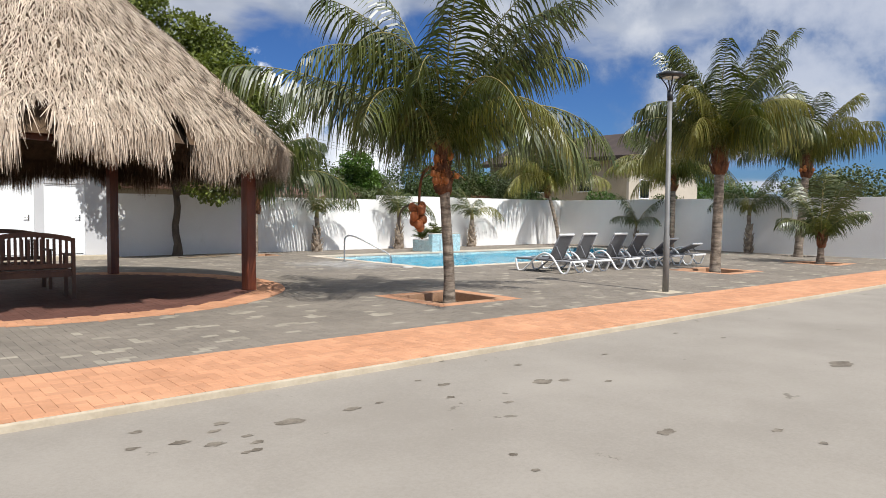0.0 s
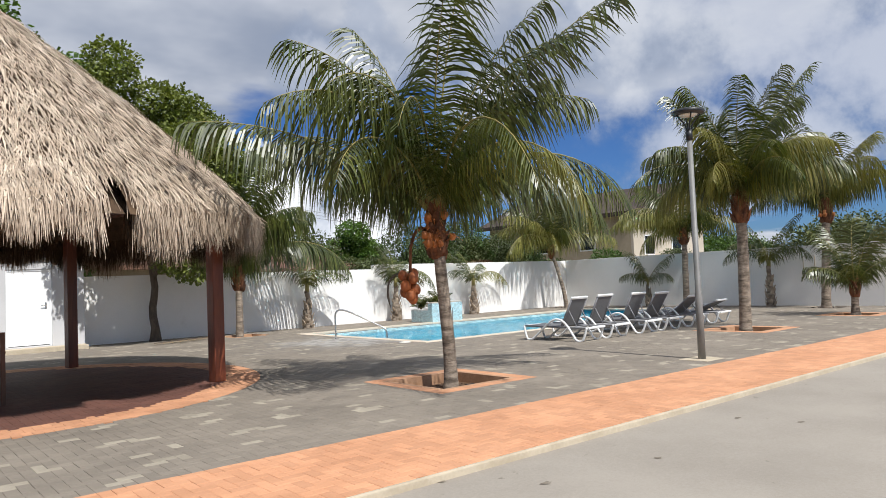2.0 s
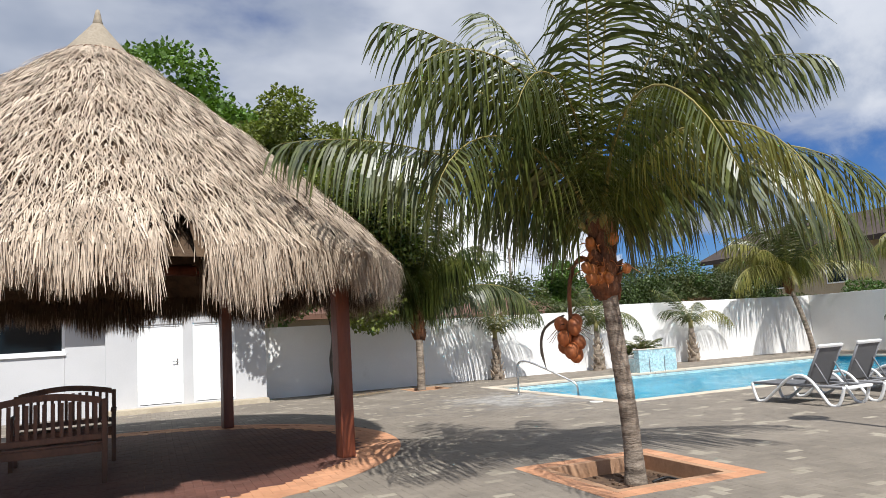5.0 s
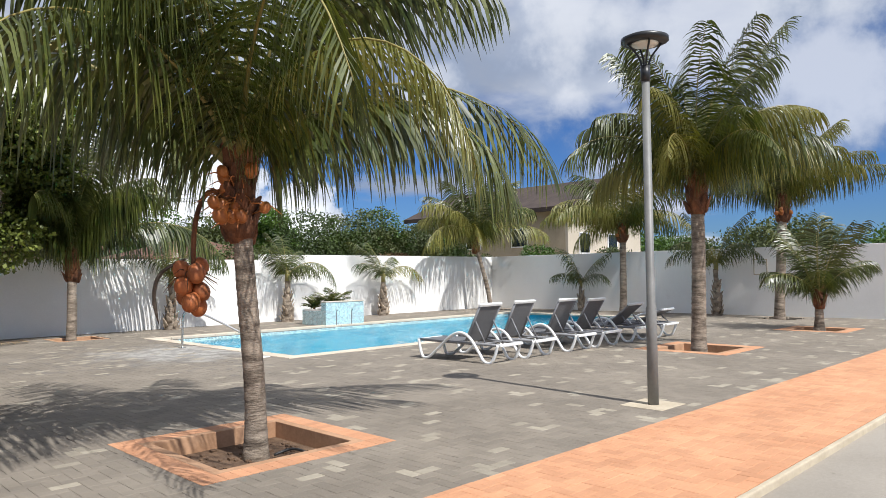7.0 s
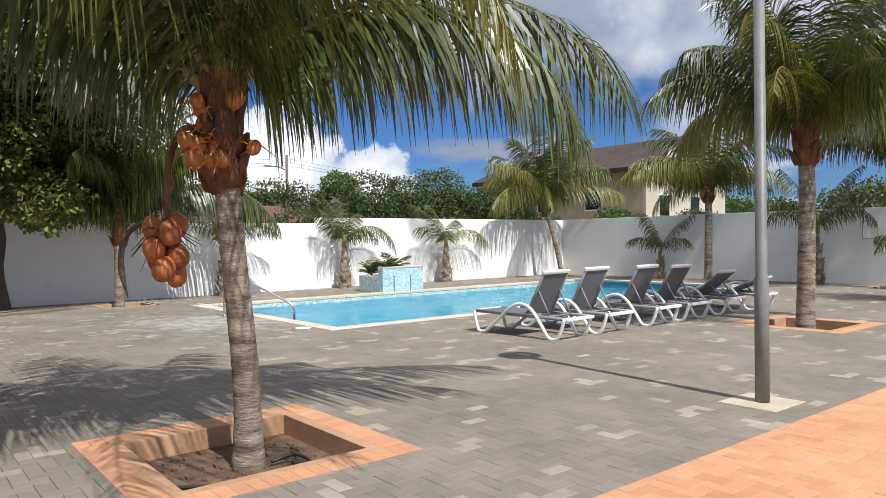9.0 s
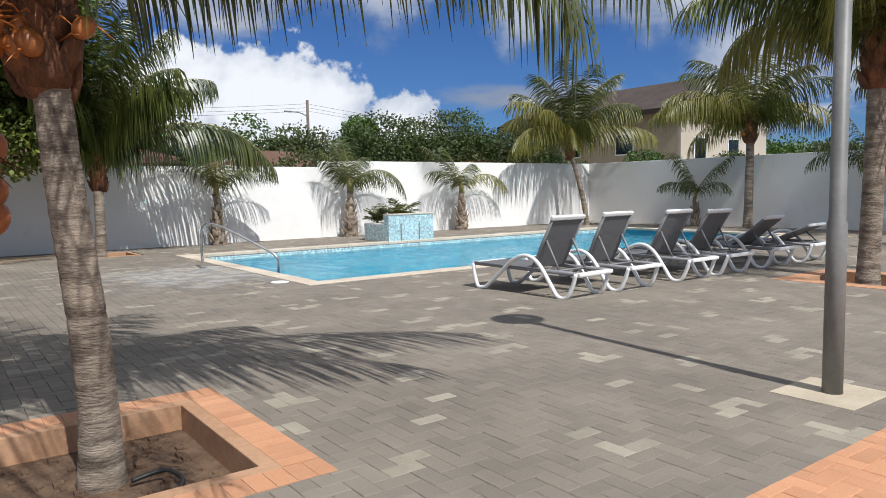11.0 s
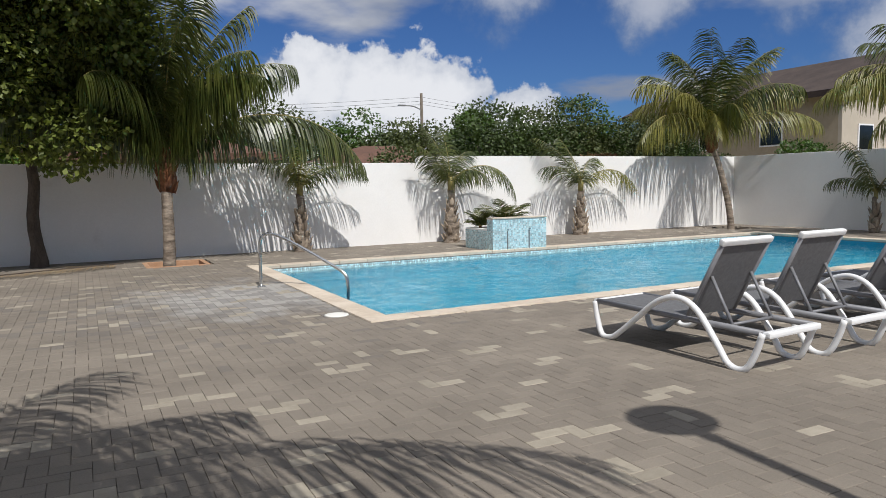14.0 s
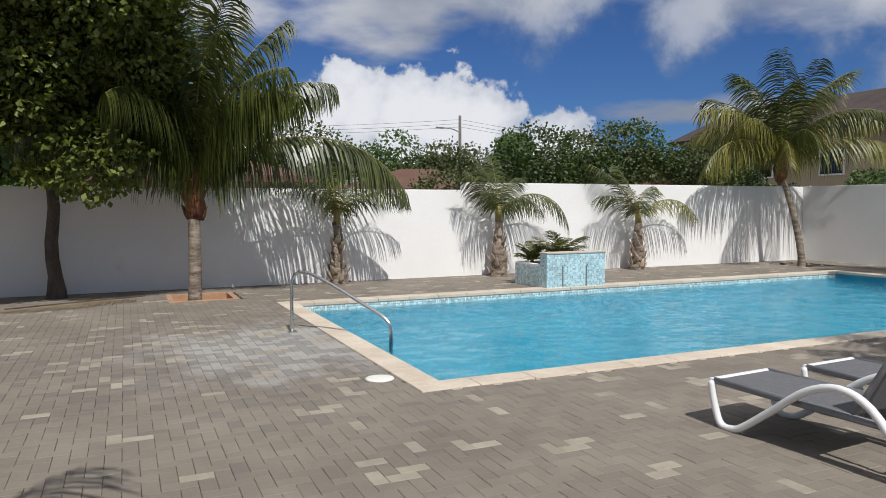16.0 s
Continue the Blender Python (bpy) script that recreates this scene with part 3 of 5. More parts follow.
def frond_data(rng, length, elev, droop, leaf=0.62, count=56, hang=1.0, side_twist=0.0):
    """Verts and faces of one feathered palm leaf that grows along +x, and its stalk's line."""
    steps = 16
    line, ang = [Vector((0, 0, 0))], radians(elev)
    bend = radians(droop)
    for i in range(steps):
        s = (i + 1) / steps
        a = ang - bend * s ** 1.2
        sway = side_twist * s * s
        line.append(line[-1] + Vector((math.cos(a), sway, math.sin(a))).normalized() * (length / steps))
    verts, faces = [], []
    phase, wind = rng.uniform(0, 6.3), Vector((rng.gauss(0, 0.16), rng.gauss(0, 0.22), rng.gauss(0, 0.08)))
    for i in range(count):
        s = 0.07 + 0.93 * (i + rng.random()) / count
        g = s * steps
        k = min(int(g), steps - 1)
        p = line[k].lerp(line[k + 1], g - k)
        way = (line[k + 1] - line[k]).normalized()
        cross = way.cross(Vector((0, 0, 1)))
        cross = cross.normalized() if cross.length > 0.05 else Vector((0, -1, 0))
        size = leaf * 1.12 * (0.35 + 0.9 * math.sin(math.pi * min(1.0, s * 0.86 + 0.10)) ** 0.8) * rng.uniform(0.82, 1.1)
        for sgn in (-1, 1):
            if rng.random() < 0.06:
                continue
            d = (cross * sgn * 0.85 + way * (0.35 + 0.6 * s) + Vector((rng.uniform(-.12, .12), rng.uniform(-.12, .12), rng.uniform(0.0, 0.3))) + wind).normalized()
            sag = hang * (1.0 + 0.32 * math.sin(s * 8 + phase + sgn))
            q = p.copy()
            wide = (0.0095 + 0.0085 * rng.random()) * (0.5 + 0.8 * leaf)
            flat = way * 0.9 + d * 0.1
            n0 = len(verts)
            for m in range(5):
                w = wide * (0.7, 1.0, 0.9, 0.6, 0.08)[m]
                verts.append(q - flat * w)
                verts.append(q + flat * w)
                if m < 4:
                    d = (d + Vector((0, 0, -1)) * sag * (0.62, 0.75, 0.6, 0.5)[m] * rng.uniform(0.65, 1.35)).normalized()
                    q = q + d * (size / 4)
            for m in range(4):
                a = n0 + 2 * m
                faces.append((a, a + 1, a + 3, a + 2))
    return verts, faces, line


def make_frond(rng, parent, at, length, elev, droop, leaf, count, hang, mat, twist=0.0):
    v, f, line = frond_data(rng, length, elev, droop, leaf, count, hang, twist)
    ob = put("frond", mesh("frond", v, f, mat), parent, at)
    radii = [(0.021 * (1 - 0.85 * i / (len(line) - 1)) + 0.026 * max(0.0, 1 - i / 4.0)) * (0.5 + length / 6) for i in range(len(line))]
    tv, tf = tube_data(line, radii, 5)
    put("stalk", mesh("stalk", tv, tf, M["rachis"], True), ob)
    return ob


def coconut_bm(r):
    bm = bmesh.new()
    bmesh.ops.create_uvsphere(bm, u_segments=12, v_segments=8, radius=r)
    for vv in bm.verts:
        a = math.atan2(vv.co.y, vv.co.x)
        k = 1 + 0.07 * math.cos(3 * a) * (1 - abs(vv.co.z) / r)
        vv.co.x, vv.co.y, vv.co.z = vv.co.x * k, vv.co.y * k, vv.co.z * 1.22
    return bm


def trunk_line(height, lean, n=40):
    return [Vector((lean[0] * (i / n) ** 1.5 + 0.012 * math.sin(height * i / n * 3.1), lean[1] * (i / n) ** 1.5 + 0.012 * math.sin(height * i / n * 2.3 + 1), height * i / n)) for i in range(n + 1)]


def palm(base, height, lean, radius, fronds, seed, label, boots=10, nuts=0, flare=1.25, yellow=0.15, head=0.28):
    """fronds: rows of (azimuth, elevation, length, droop, leaf size, leaves a side, hang)."""
    rng = random.Random(seed)
    tree = thing("palm_tree", base, label, "palm tree")
    n = max(12, int(height / 0.025))
    line = trunk_line(height, lean, n)
    radii, jump = [], 0
    for i in range(n + 1):
        s = i / n
        ring = 1 + 0.055 * (1 - ((i + jump) % 4) / 4.0) + rng.uniform(-0.02, 0.02)
        if rng.random() < 0.12:
            jump += 1
        radii.append(radius * (flare - (flare - 1) * min(1, s * height / 0.35) ** 0.6 - 0.16 * s) * ring)
    line.insert(0, Vector((0, 0, -0.15)))
    radii.insert(0, radii[0] * 1.05)
    v, f = tube_data(line, radii, 16)
    put("trunk", mesh("trunk", v, f, M["bark"], True), tree)
    top = line[-1]
    if boots:
        # collar of old leaf bases and fibre
        big = head >= 0.3
        low = -0.15 if not big else -0.42 if nuts > 10 else -0.33
        wide = radius * (1.4 if big else 1.15)
        zs = [low, low + 0.08, low + 0.2, 0.1, head * 0.7, head + 0.12]
        tube("fibre", [top + Vector((0, 0, z)) for z in zs], [radius * 0.86, wide * 0.92, wide, wide * 1.02, wide * 0.9, wide * 0.45], M["husk"], tree, 14)
        tv, tf = tube_data([(-0.02, 0, 0), (0.012, 0, 0.1), (0.03, 0, 0.2), (0.07, 0, 0.29)], [0.085, 0.09, 0.07, 0.016], 7, True, 0.34)
        me = mesh("leaf_base", tv, tf, M["husk"], True)
        for i in range(boots * 2 if big else boots):
            a = i * 2.399 + rng.uniform(-.2, .2)
            u = i / (boots * 2 if big else boots)
            z = low + (head + 0.28 - low - 0.2) * u
            r = wide * (0.86 - 0.2 * u)
            put("leaf_base", me, tree, Matrix.Translation(top + Vector((math.cos(a) * r, math.sin(a) * r, z))) @ pose(0, 0, 0, 0, rng.uniform(-6, 14), math.degrees(a)) @ Matrix.Diagonal((1, rng.uniform(0.9, 1.3), rng.uniform(0.7, 1.15), 1)))
    heart = top + Vector((0, 0, head * 0.6))
    for i, (az, el, length, droop, leaf, count, hang) in enumerate(fronds):
        mat = M["frond_yellow"] if rng.random() < yellow and el < 76 or droop > 140 else M["frond"]
        a = radians(az)
        off = Vector((math.cos(a), math.sin(a), 0)) * radius * 0.5
        make_frond(rng, tree, Matrix.Translation(heart + off + Vector((0, 0, 0.12 * el / 90))) @ pose(0, 0, 0, 0, 0, az), length, el, droop, leaf, count, hang, mat, rng.uniform(-0.25, 0.25))
    if nuts:
        me = None
        for i in range(nuts):
            a, z = radians(205) + rng.gauss(0, 0.75), 0.0 + rng.gauss(0, 0.13)
            r = radius * 1.3 + abs(rng.gauss(0.03, 0.05))
            at = Matrix.Translation(top + Vector((math.cos(a) * r, math.sin(a) * r, z))) @ pose(0, 0, 0, rng.uniform(-40, 40), rng.uniform(-40, 40), 0) @ Matrix.Scale(rng.uniform(0.8, 1.12), 4)
            if me is None:
                ob = part("coconut", coconut_bm(0.062), M["nut"], tree, at=at, smooth_faces=True)
                me = ob.data
            else:
                put("coconut", me, tree, at)
    return tree, top


def ring(rng, n, el, length, droop, leaf, count, hang, start=0.0):
    return [(start + i * 360 / n + rng.uniform(-12, 12), el + rng.uniform(-8, 8), length * rng.uniform(0.88, 1.1), droop + rng.uniform(-14, 14), leaf, count, hang) for i in range(n)]


rng = random.Random(21)
A_FRONDS = [(270, 87, 3.7, 24, 0.8, 84, 0.7), (120, 84, 3.3, 34, 0.8, 80, 0.7), (-62, 80, 3.6, 44, 0.8, 88, 0.8), (-56, 66, 4.1, 42, 0.8, 100, 0.85), (-42, 80, 2.9, 70, 0.8, 80, 0.9),
            (205, 82, 3.6, 116, 0.85, 96, 1.15), (224, 80, 3.4, 132, 0.85, 96, 1.25), (188, 74, 3.6, 104, 0.85, 96, 1.15), (247, 60, 4.0, 126, 0.85, 104, 1.25), (176, 80, 3.5, 76, 0.8, 88, 0.9), (236, 84, 3.6, 60, 0.8, 88, 0.8),
            (290, 82, 3.4, 72, 0.8, 88, 0.9), (312, 80, 3.2, 96, 0.8, 84, 1.1), (158, 42, 3.9, 44, 0.85, 108, 1.25), (140, 62, 3.2, 84, 0.85, 84, 1.1), (100, 60, 2.6, 95, 0.85, 80, 1.1), (60, 74, 2.4, 84, 0.85, 80, 1.0),
            (-19, 52, 4.0, 100, 0.9, 124, 1.25), (-86, 62, 3.5, 142, 0.62, 116, 1.1), (-36, 52, 3.3, 122, 0.85, 116, 1.2), (15, 70, 2.3, 110, 0.8, 80, 1.2), (200, 62, 3.2, 120, 0.85, 84, 1.25)]
A_FRONDS = [(*row[:5], int(row[5] * 0.8), row[6]) for row in A_FRONDS]
palm_a, top_a = palm((7.22, 8.45, -0.10), 2.35, (-0.15, 0.04), 0.098, A_FRONDS, 3, "coconut palm with orange nuts in a square soil pit", 18, 15, 1.2, 0.0, 0.4)
# hanging bunch of dry nuts on palm a
rng = random.Random(8)
bunch = tube("nut_stalk", arc([top_a + Vector((-0.05, 0.05, 0.0)), top_a + Vector((-0.22, 0.16, 0.06)), top_a + Vector((-0.30, 0.26, -0.2)), top_a + Vector((-0.31, 0.29, -0.62))], 5), 0.024, M["husk"], palm_a, 7)
me = None
for i in range(9):
    a = i * 2.4
    at = Matrix.Translation(top_a + Vector((-0.32 + 0.085 * math.cos(a), 0.31 + 0.085 * math.sin(a), -0.62 - 0.045 * i + rng.uniform(-0.02, 0.02)))) @ pose(0, 0, 0, rng.uniform(-30, 30), rng.uniform(-30, 30), 0)
    if me is None:
        me = part("dry_coconut", coconut_bm(0.082), M["nut_old"], bunch, at=at, smooth_faces=True).data
    else:
        put("dry_coconut", me, bunch, at)
tube("spathe", arc([top_a + Vector((-0.34, 0.36, -0.55)), top_a + Vector((-0.52, 0.50, -0.68)), top_a + Vector((-0.57, 0.54, -0.9)), top_a + Vector((-0.53, 0.52, -1.16))], 4), [0.015] + [0.04] * 8 + [0.045, 0.03, 0.015, 0.006], M["trunk"], bunch, 8, flat=0.4)
for i in range(14):
    d = Vector((rng.uniform(-1, 1), rng.uniform(-1, 1), rng.uniform(-1.2, 0.2))).normalized()
    p = top_a + Vector((-0.34, 0.33, -0.66))
    tube("twig", [p, p + d * 0.14, p + d * rng.uniform(0.24, 0.34) + Vector((0, 0, -0.06))], [0.006, 0.005, 0.002], M["husk"], bunch, 4)

# orange flower stalks and fibres among the ripe nuts
rng = random.Random(12)
for i in range(34):
    a = radians(205) + rng.gauss(0, 0.9)
    p = top_a + Vector((math.cos(a) * 0.09, math.sin(a) * 0.09, rng.uniform(-0.2, 0.22)))
    d = Vector((math.cos(a), math.sin(a), rng.uniform(-0.5, 0.7))).normalized()
    q = rng.uniform(0.18, 0.34)
    tube("nut_twig", [p, p + d * q * 0.6, p + d * q + Vector((0, 0, -0.05))], [0.009, 0.006, 0.002], M["nut"], palm_a, 4)

rng = random.Random(22)
palm((17.17, 8.83, -0.1), 3.05, (0.1, 0.0), 0.14, ring(rng, 9, 83, 3.0, 42, 0.72, 84, 0.8, 10) + ring(rng, 9, 72, 2.9, 86, 0.78, 84, 1.2, 30) + ring(rng, 6, 60, 2.5, 112, 0.78, 80, 1.4, 0) + [(-38, 72, 3.7, 24, 0.7, 90, 0.8), (-60, 66, 3.0, 116, 0.75, 84, 1.2), (150, 52, 3.2, 92, 0.75, 90, 1.2)], 4,
     "tall coconut palm with reddish leaf bases in an orange-edged pit", 16, 0, 1.15, 0.55, 0.45)
rng = random.Random(23)
palm((23.1, 8.45, -0.1), 0.75, (0, 0), 0.11, ring(rng, 8, 78, 2.0, 34, 0.5, 56, 0.5, 15) + ring(rng, 7, 62, 1.6, 76, 0.5, 50, 0.8, 0), 5, "young short palm with a low crown in a soil pit", 8, 0, 1.5, 0.05, 0.2)
rng = random.Random(24)
palm((26.6, 10.65, -0.1), 3.4, (0.25, -0.1), 0.15, ring(rng, 8, 81, 3.0, 46, 0.7, 80, 0.8, 0) + ring(rng, 8, 66, 2.8, 92, 0.75, 80, 1.2, 20) + [(-75, 44, 3.4, 60, 0.7, 80, 1.6), (-100, 56, 3.2, 70, 0.7, 80, 1.6), (95, 50, 2.8, 95, 0.7, 70, 1.6)], 6, "tall coconut palm in front of the shaded wall", 14, 6, 1.3, 0.5, 0.45)
rng = random.Random(26)
palm((26.9, 16.27, 0.0), 2.9, (0.05, 0.0), 0.13, ring(rng, 7, 76, 2.7, 60, 0.7, 72, 0.8, 0) + ring(rng, 9, 54, 2.8, 92, 0.75, 70, 1.2, 30) + ring(rng, 3, 30, 2.4, 80, 0.65, 60, 1.68, 150) + [(110, 48, 3.4, 86, 0.75, 84, 1.6), (140, 60, 3.0, 92, 0.75, 80, 1.6)], 8, "slim coconut palm with yellowing fronds by the wall", 10, 5, 1.2, 0.75, 0.35)
rng = random.Random(28)
palm((26.1, 22.05, -0.1), 2.75, (-0.45, 0.42), 0.095, ring(rng, 8, 78, 3.2, 52, 0.75, 84, 0.7, 0) + ring(rng, 8, 62, 3.0, 92, 0.8, 80, 1.1, 20) + [(182, 40, 3.4, 96, 0.85, 90, 1.3), (225, 46, 2.6, 112, 0.85, 84, 1.4), (-25, 36, 3.6, 66, 0.85, 90, 1.3)], 10, "leaning coconut palm near the wall corner", 12, 0, 1.25, 0.75, 0.4)
rng = random.Random(32)
palm((9.78, 21.87, -0.1), 1.85, (0.05, 0.05), 0.118, ring(rng, 9, 86, 3.8, 30, 0.8, 100, 1.0, 0) + ring(rng, 10, 82, 3.3, 84, 0.85, 100, 1.5, 20)
     + [(-4, 46, 4.7, 98, 0.95, 150, 1.6), (197, 66, 3.4, 106, 0.95, 130, 1.6), (228, 78, 3.1, 104, 0.9, 110, 1.6), (165, 74, 2.9, 98, 0.9, 100, 1.6), (320, 80, 3.1, 100, 0.9, 100, 1.6)], 14,
     "bushy coconut palm with long drooping fronds in a soil pit", 16, 0, 1.1, 0.5, 0.5)


def wall_palm(base, height, girth, fronds, seed, label):
    """Young palm: thin neck over a swollen woven base of old leaf sheaths, and a few arching fronds."""
    rng = random.Random(seed)
    tree = thing("palm_tree", base, label, "palm tree")
    n = 24
    prof = [girth * (1.0 - 0.55 * min(1.0, (i / n) / 0.7) ** 1.3) * (1 + 0.10 * (i % 2)) for i in range(n + 1)]
    tube("trunk", [(0.03 * math.sin(i * 0.4 + seed), 0.02 * math.cos(i * 0.3), -0.1 + (height + 0.1) * i / n) for i in range(n + 1)], prof, M["bark"], tree, 12)
    tv, tf = tube_data([(-0.01, 0, 0), (0.02, 0, 0.09), (0.04, 0, 0.18), (0.075, 0, 0.25)], [0.055, 0.06, 0.045, 0.008], 6, True, 0.3)
    me = mesh("leaf_sheath", tv, tf, M["boot"], True)
    count = 30
    for i in range(count):
        a, u = i * 2.399 + rng.uniform(-.25, .25), i / count
        r = girth * (0.92 - 0.5 * min(1.0, u * 0.72 / 0.7) ** 1.3)
        put("leaf_sheath", me, tree, Matrix.Translation((math.cos(a) * r, math.sin(a) * r, -0.02 + height * 0.72 * u)) @ pose(0, 0, 0, rng.uniform(-16, 16), rng.uniform(-8, 12), math.degrees(a)) @ Matrix.Diagonal((1, rng.uniform(0.9, 1.3), rng.uniform(0.7, 1.1), 1)))
    tube("crown_shaft", [(0, 0, height - 0.05), (0, 0, height + 0.15), (0, 0, height + 0.32)], [girth * 0.42, girth * 0.4, girth * 0.18], M["rachis"], tree, 9)
    for az, el, length, droop, leaf, count, hang in fronds:
        make_frond(rng, tree, Matrix.Translation((0, 0, height + 0.1)) @ pose(0, 0, 0, 0, 0, az), length, el, droop, leaf, count, hang, M["frond"] if rng.random() > 0.15 else M["frond_yellow"], rng.uniform(-0.2, 0.2))
    return tree


wall_palm((27.0, 12.8, 0.0), 1.55, 0.17, [(90, 78, 2.3, 40, 0.45, 46, 0.9), (-60, 80, 2.2, 45, 0.45, 46, 0.9), (100, 62, 2.0, 115, 0.48, 46, 1.1), (-95, 64, 2.0, 118, 0.48, 46, 1.1), (200, 66, 1.9, 112, 0.48, 46, 1.1), (150, 70, 2.0, 100, 0.45, 44, 1.0), (250, 70, 1.9, 105, 0.45, 44, 1.0)], 7, "small palm with a thick base beside the wall")
wall_palm((27.0, 18.17, 0.0), 0.95, 0.12, [(100, 74, 1.7, 35, 0.4, 40, 0.9), (-70, 66, 1.7, 40, 0.4, 40, 0.9), (95, 52, 1.5, 85, 0.42, 40, 1.1), (-95, 50, 1.6, 92, 0.42, 40, 1.1), (190, 62, 1.5, 100, 0.42, 40, 1.1), (150, 80, 1.6, 40, 0.4, 40, 0.9)], 9, "small young palm beside the shaded wall")
wall_palm((20.92, 22.85, 0.0), 1.3, 0.20, [(165, 66, 1.9, 42, 0.5, 50, 0.5), (186, 50, 1.6, 64, 0.5, 46, 0.7), (120, 80, 1.5, 30, 0.45, 44, 0.5), (-3, 46, 2.4, 106, 0.5, 64, 0.9), (30, 72, 1.4, 70, 0.45, 44, 0.7), (230, 60, 1.2, 92, 0.42, 40, 0.9)], 11, "small palm with a woven thick base against the white wall")
wall_palm((16.75, 22.85, 0.0), 1.4, 0.20, [(150, 80, 1.6, 30, 0.45, 46, 0.5), (186, 64, 1.5, 42, 0.45, 46, 0.6), (95, 86, 1.4, 20, 0.45, 44, 0.5), (30, 74, 1.3, 60, 0.45, 44, 0.6), (-5, 54, 2.4, 134, 0.52, 64, 0.9), (-55, 60, 1.4, 124, 0.45, 46, 1.0), (215, 62, 1.2, 74, 0.42, 40, 0.8)], 12, "small palm with a shaggy base against the white wall")
wall_palm((12.78, 22.8, 0.0), 1.35, 0.19, [(150, 74, 1.9, 42, 0.45, 50, 0.5), (60, 76, 1.9, 45, 0.45, 50, 0.5), (20, 66, 2.0, 72, 0.45, 50, 0.7), (190, 60, 1.9, 78, 0.45, 50, 0.7), (-10, 56, 1.8, 92, 0.45, 50, 0.9), (250, 66, 1.5, 84, 0.42, 46, 0.9), (170, 84, 1.7, 30, 0.42, 46, 0.5)], 13, "small feathery palm against the white wall")
# yucca-like plant in the planter
rng = random.Random(33)
for n_, (dx, dy, size) in enumerate(((0.05, 0.1, 1.0), (-0.5, 0.3, 0.6))):
    plant = thing("planter_shrub", ((PL[0] + PL[2]) / 2 + dx, (PL[1] + PL[3]) / 2 + dy, 0.42), "low spiky green shrub growing in the mosaic planter", "plant")
    tube("stem", [(0, 0, -0.05), (0, 0, 0.12 + 0.1 * size)], [0.07 * size, 0.05 * size], M["husk"], plant, 8)
    for i in range(18):
        make_frond(rng, plant, pose(0, 0, 0.14 * size, 0, 0, i * 137.5), size * rng.uniform(0.6, 0.9), rng.uniform(20, 78), 50, 0.2 * size, 34, 0.25, M["frond"])

# ---- broad-leaved trees ----


def leaf_cloud(rng, blobs, count, size, droop=0.3):
    """Leaves spread through the shells of several uneven blobs (x, y, z, rx, ry, rz)."""
    weights = np.array([b[3] * b[4] + b[4] * b[5] + b[3] * b[5] for b in blobs])
    weights = weights / weights.sum()
    pick = rng.choice(len(blobs), count, p=weights)
    b = np.array(blobs)[pick]
    d = rng.normal(size=(count, 3))
    d /= np.linalg.norm(d, axis=1)[:, None]
    lump = 1 + 0.16 * np.sin(d[:, 0] * 7 + b[:, 0]) * np.sin(d[:, 1] * 6 + 1.3 * b[:, 1]) + 0.12 * np.sin(d[:, 2] * 9 + b[:, 2] + d[:, 0] * 5)
    r = (0.62 + 0.38 * rng.random(count) ** 0.5) * lump + rng.normal(size=count) * 0.04
    p = b[:, :3] + d * b[:, 3:] * r[:, None]
    a = rng.normal(size=(count, 3)) + d * 0.9
    a[:, 2] -= droop
    a /= np.linalg.norm(a, axis=1)[:, None]
    s = np.cross(a, rng.normal(size=(count, 3)) * 0.6 + np.array((0, 0, 1.0)))
    s /= np.maximum(np.linalg.norm(s, axis=1), 1e-6)[:, None]
    L = size * (0.7 + 0.6 * rng.random(count))[:, None]
    w = L * 0.38
    verts = np.stack([p, p + a * L * 0.5 + s * w, p + a * L, p + a * L * 0.5 - s * w], axis=1).reshape(-1, 3)
    faces = np.arange(count * 4).reshape(-1, 4)
    return verts.tolist(), faces.tolist()


def tree(name, base, trunk_r, trunk_h, blobs, count, size, mat, label, category, seed, limbs=5):
    rng = np.random.default_rng(seed)
    ob = thing(name, base, label, category)
    pts = [Vector((0.03 * math.sin(i * 1.3) * trunk_r * 8, 0.03 * math.cos(i * 1.7) * trunk_r * 8, -0.2 + (trunk_h + 0.2) * i / 8)) for i in range(9)]
    tube("trunk", pts, [trunk_r * (1.5 - 0.6 * min(1, i / 2.0) - 0.03 * i) for i in range(9)], M["trunk"], ob, 12)
    for i in range(limbs):
        b = blobs[i % len(blobs)]
        end = Vector(b[:3])
        tube("limb", arc([pts[-2], pts[-1].lerp(end, 0.4) + Vector((0, 0, 0.15)), end], 4), [trunk_r * (0.6 - 0.055 * k) for k in range(9)], M["trunk"], ob, 7)
    v, f = leaf_cloud(rng, blobs, count, size)
    put("crown", mesh("crown", v, f, mat), ob)
    return ob


def blob_cluster(seed, n, centre, spread, rad):
    r = np.random.default_rng(seed)
    out = []
    for i in range(n):
        d = r.normal(size=3)
        d /= np.linalg.norm(d)
        d = d * np.array(spread) * (0.35 + 0.65 * r.random())
        k = rad * (0.75 + 0.5 * r.random())
        out.append((centre[0] + d[0], centre[1] + d[1], centre[2] + d[2], k, k, k * 0.8))
    return out


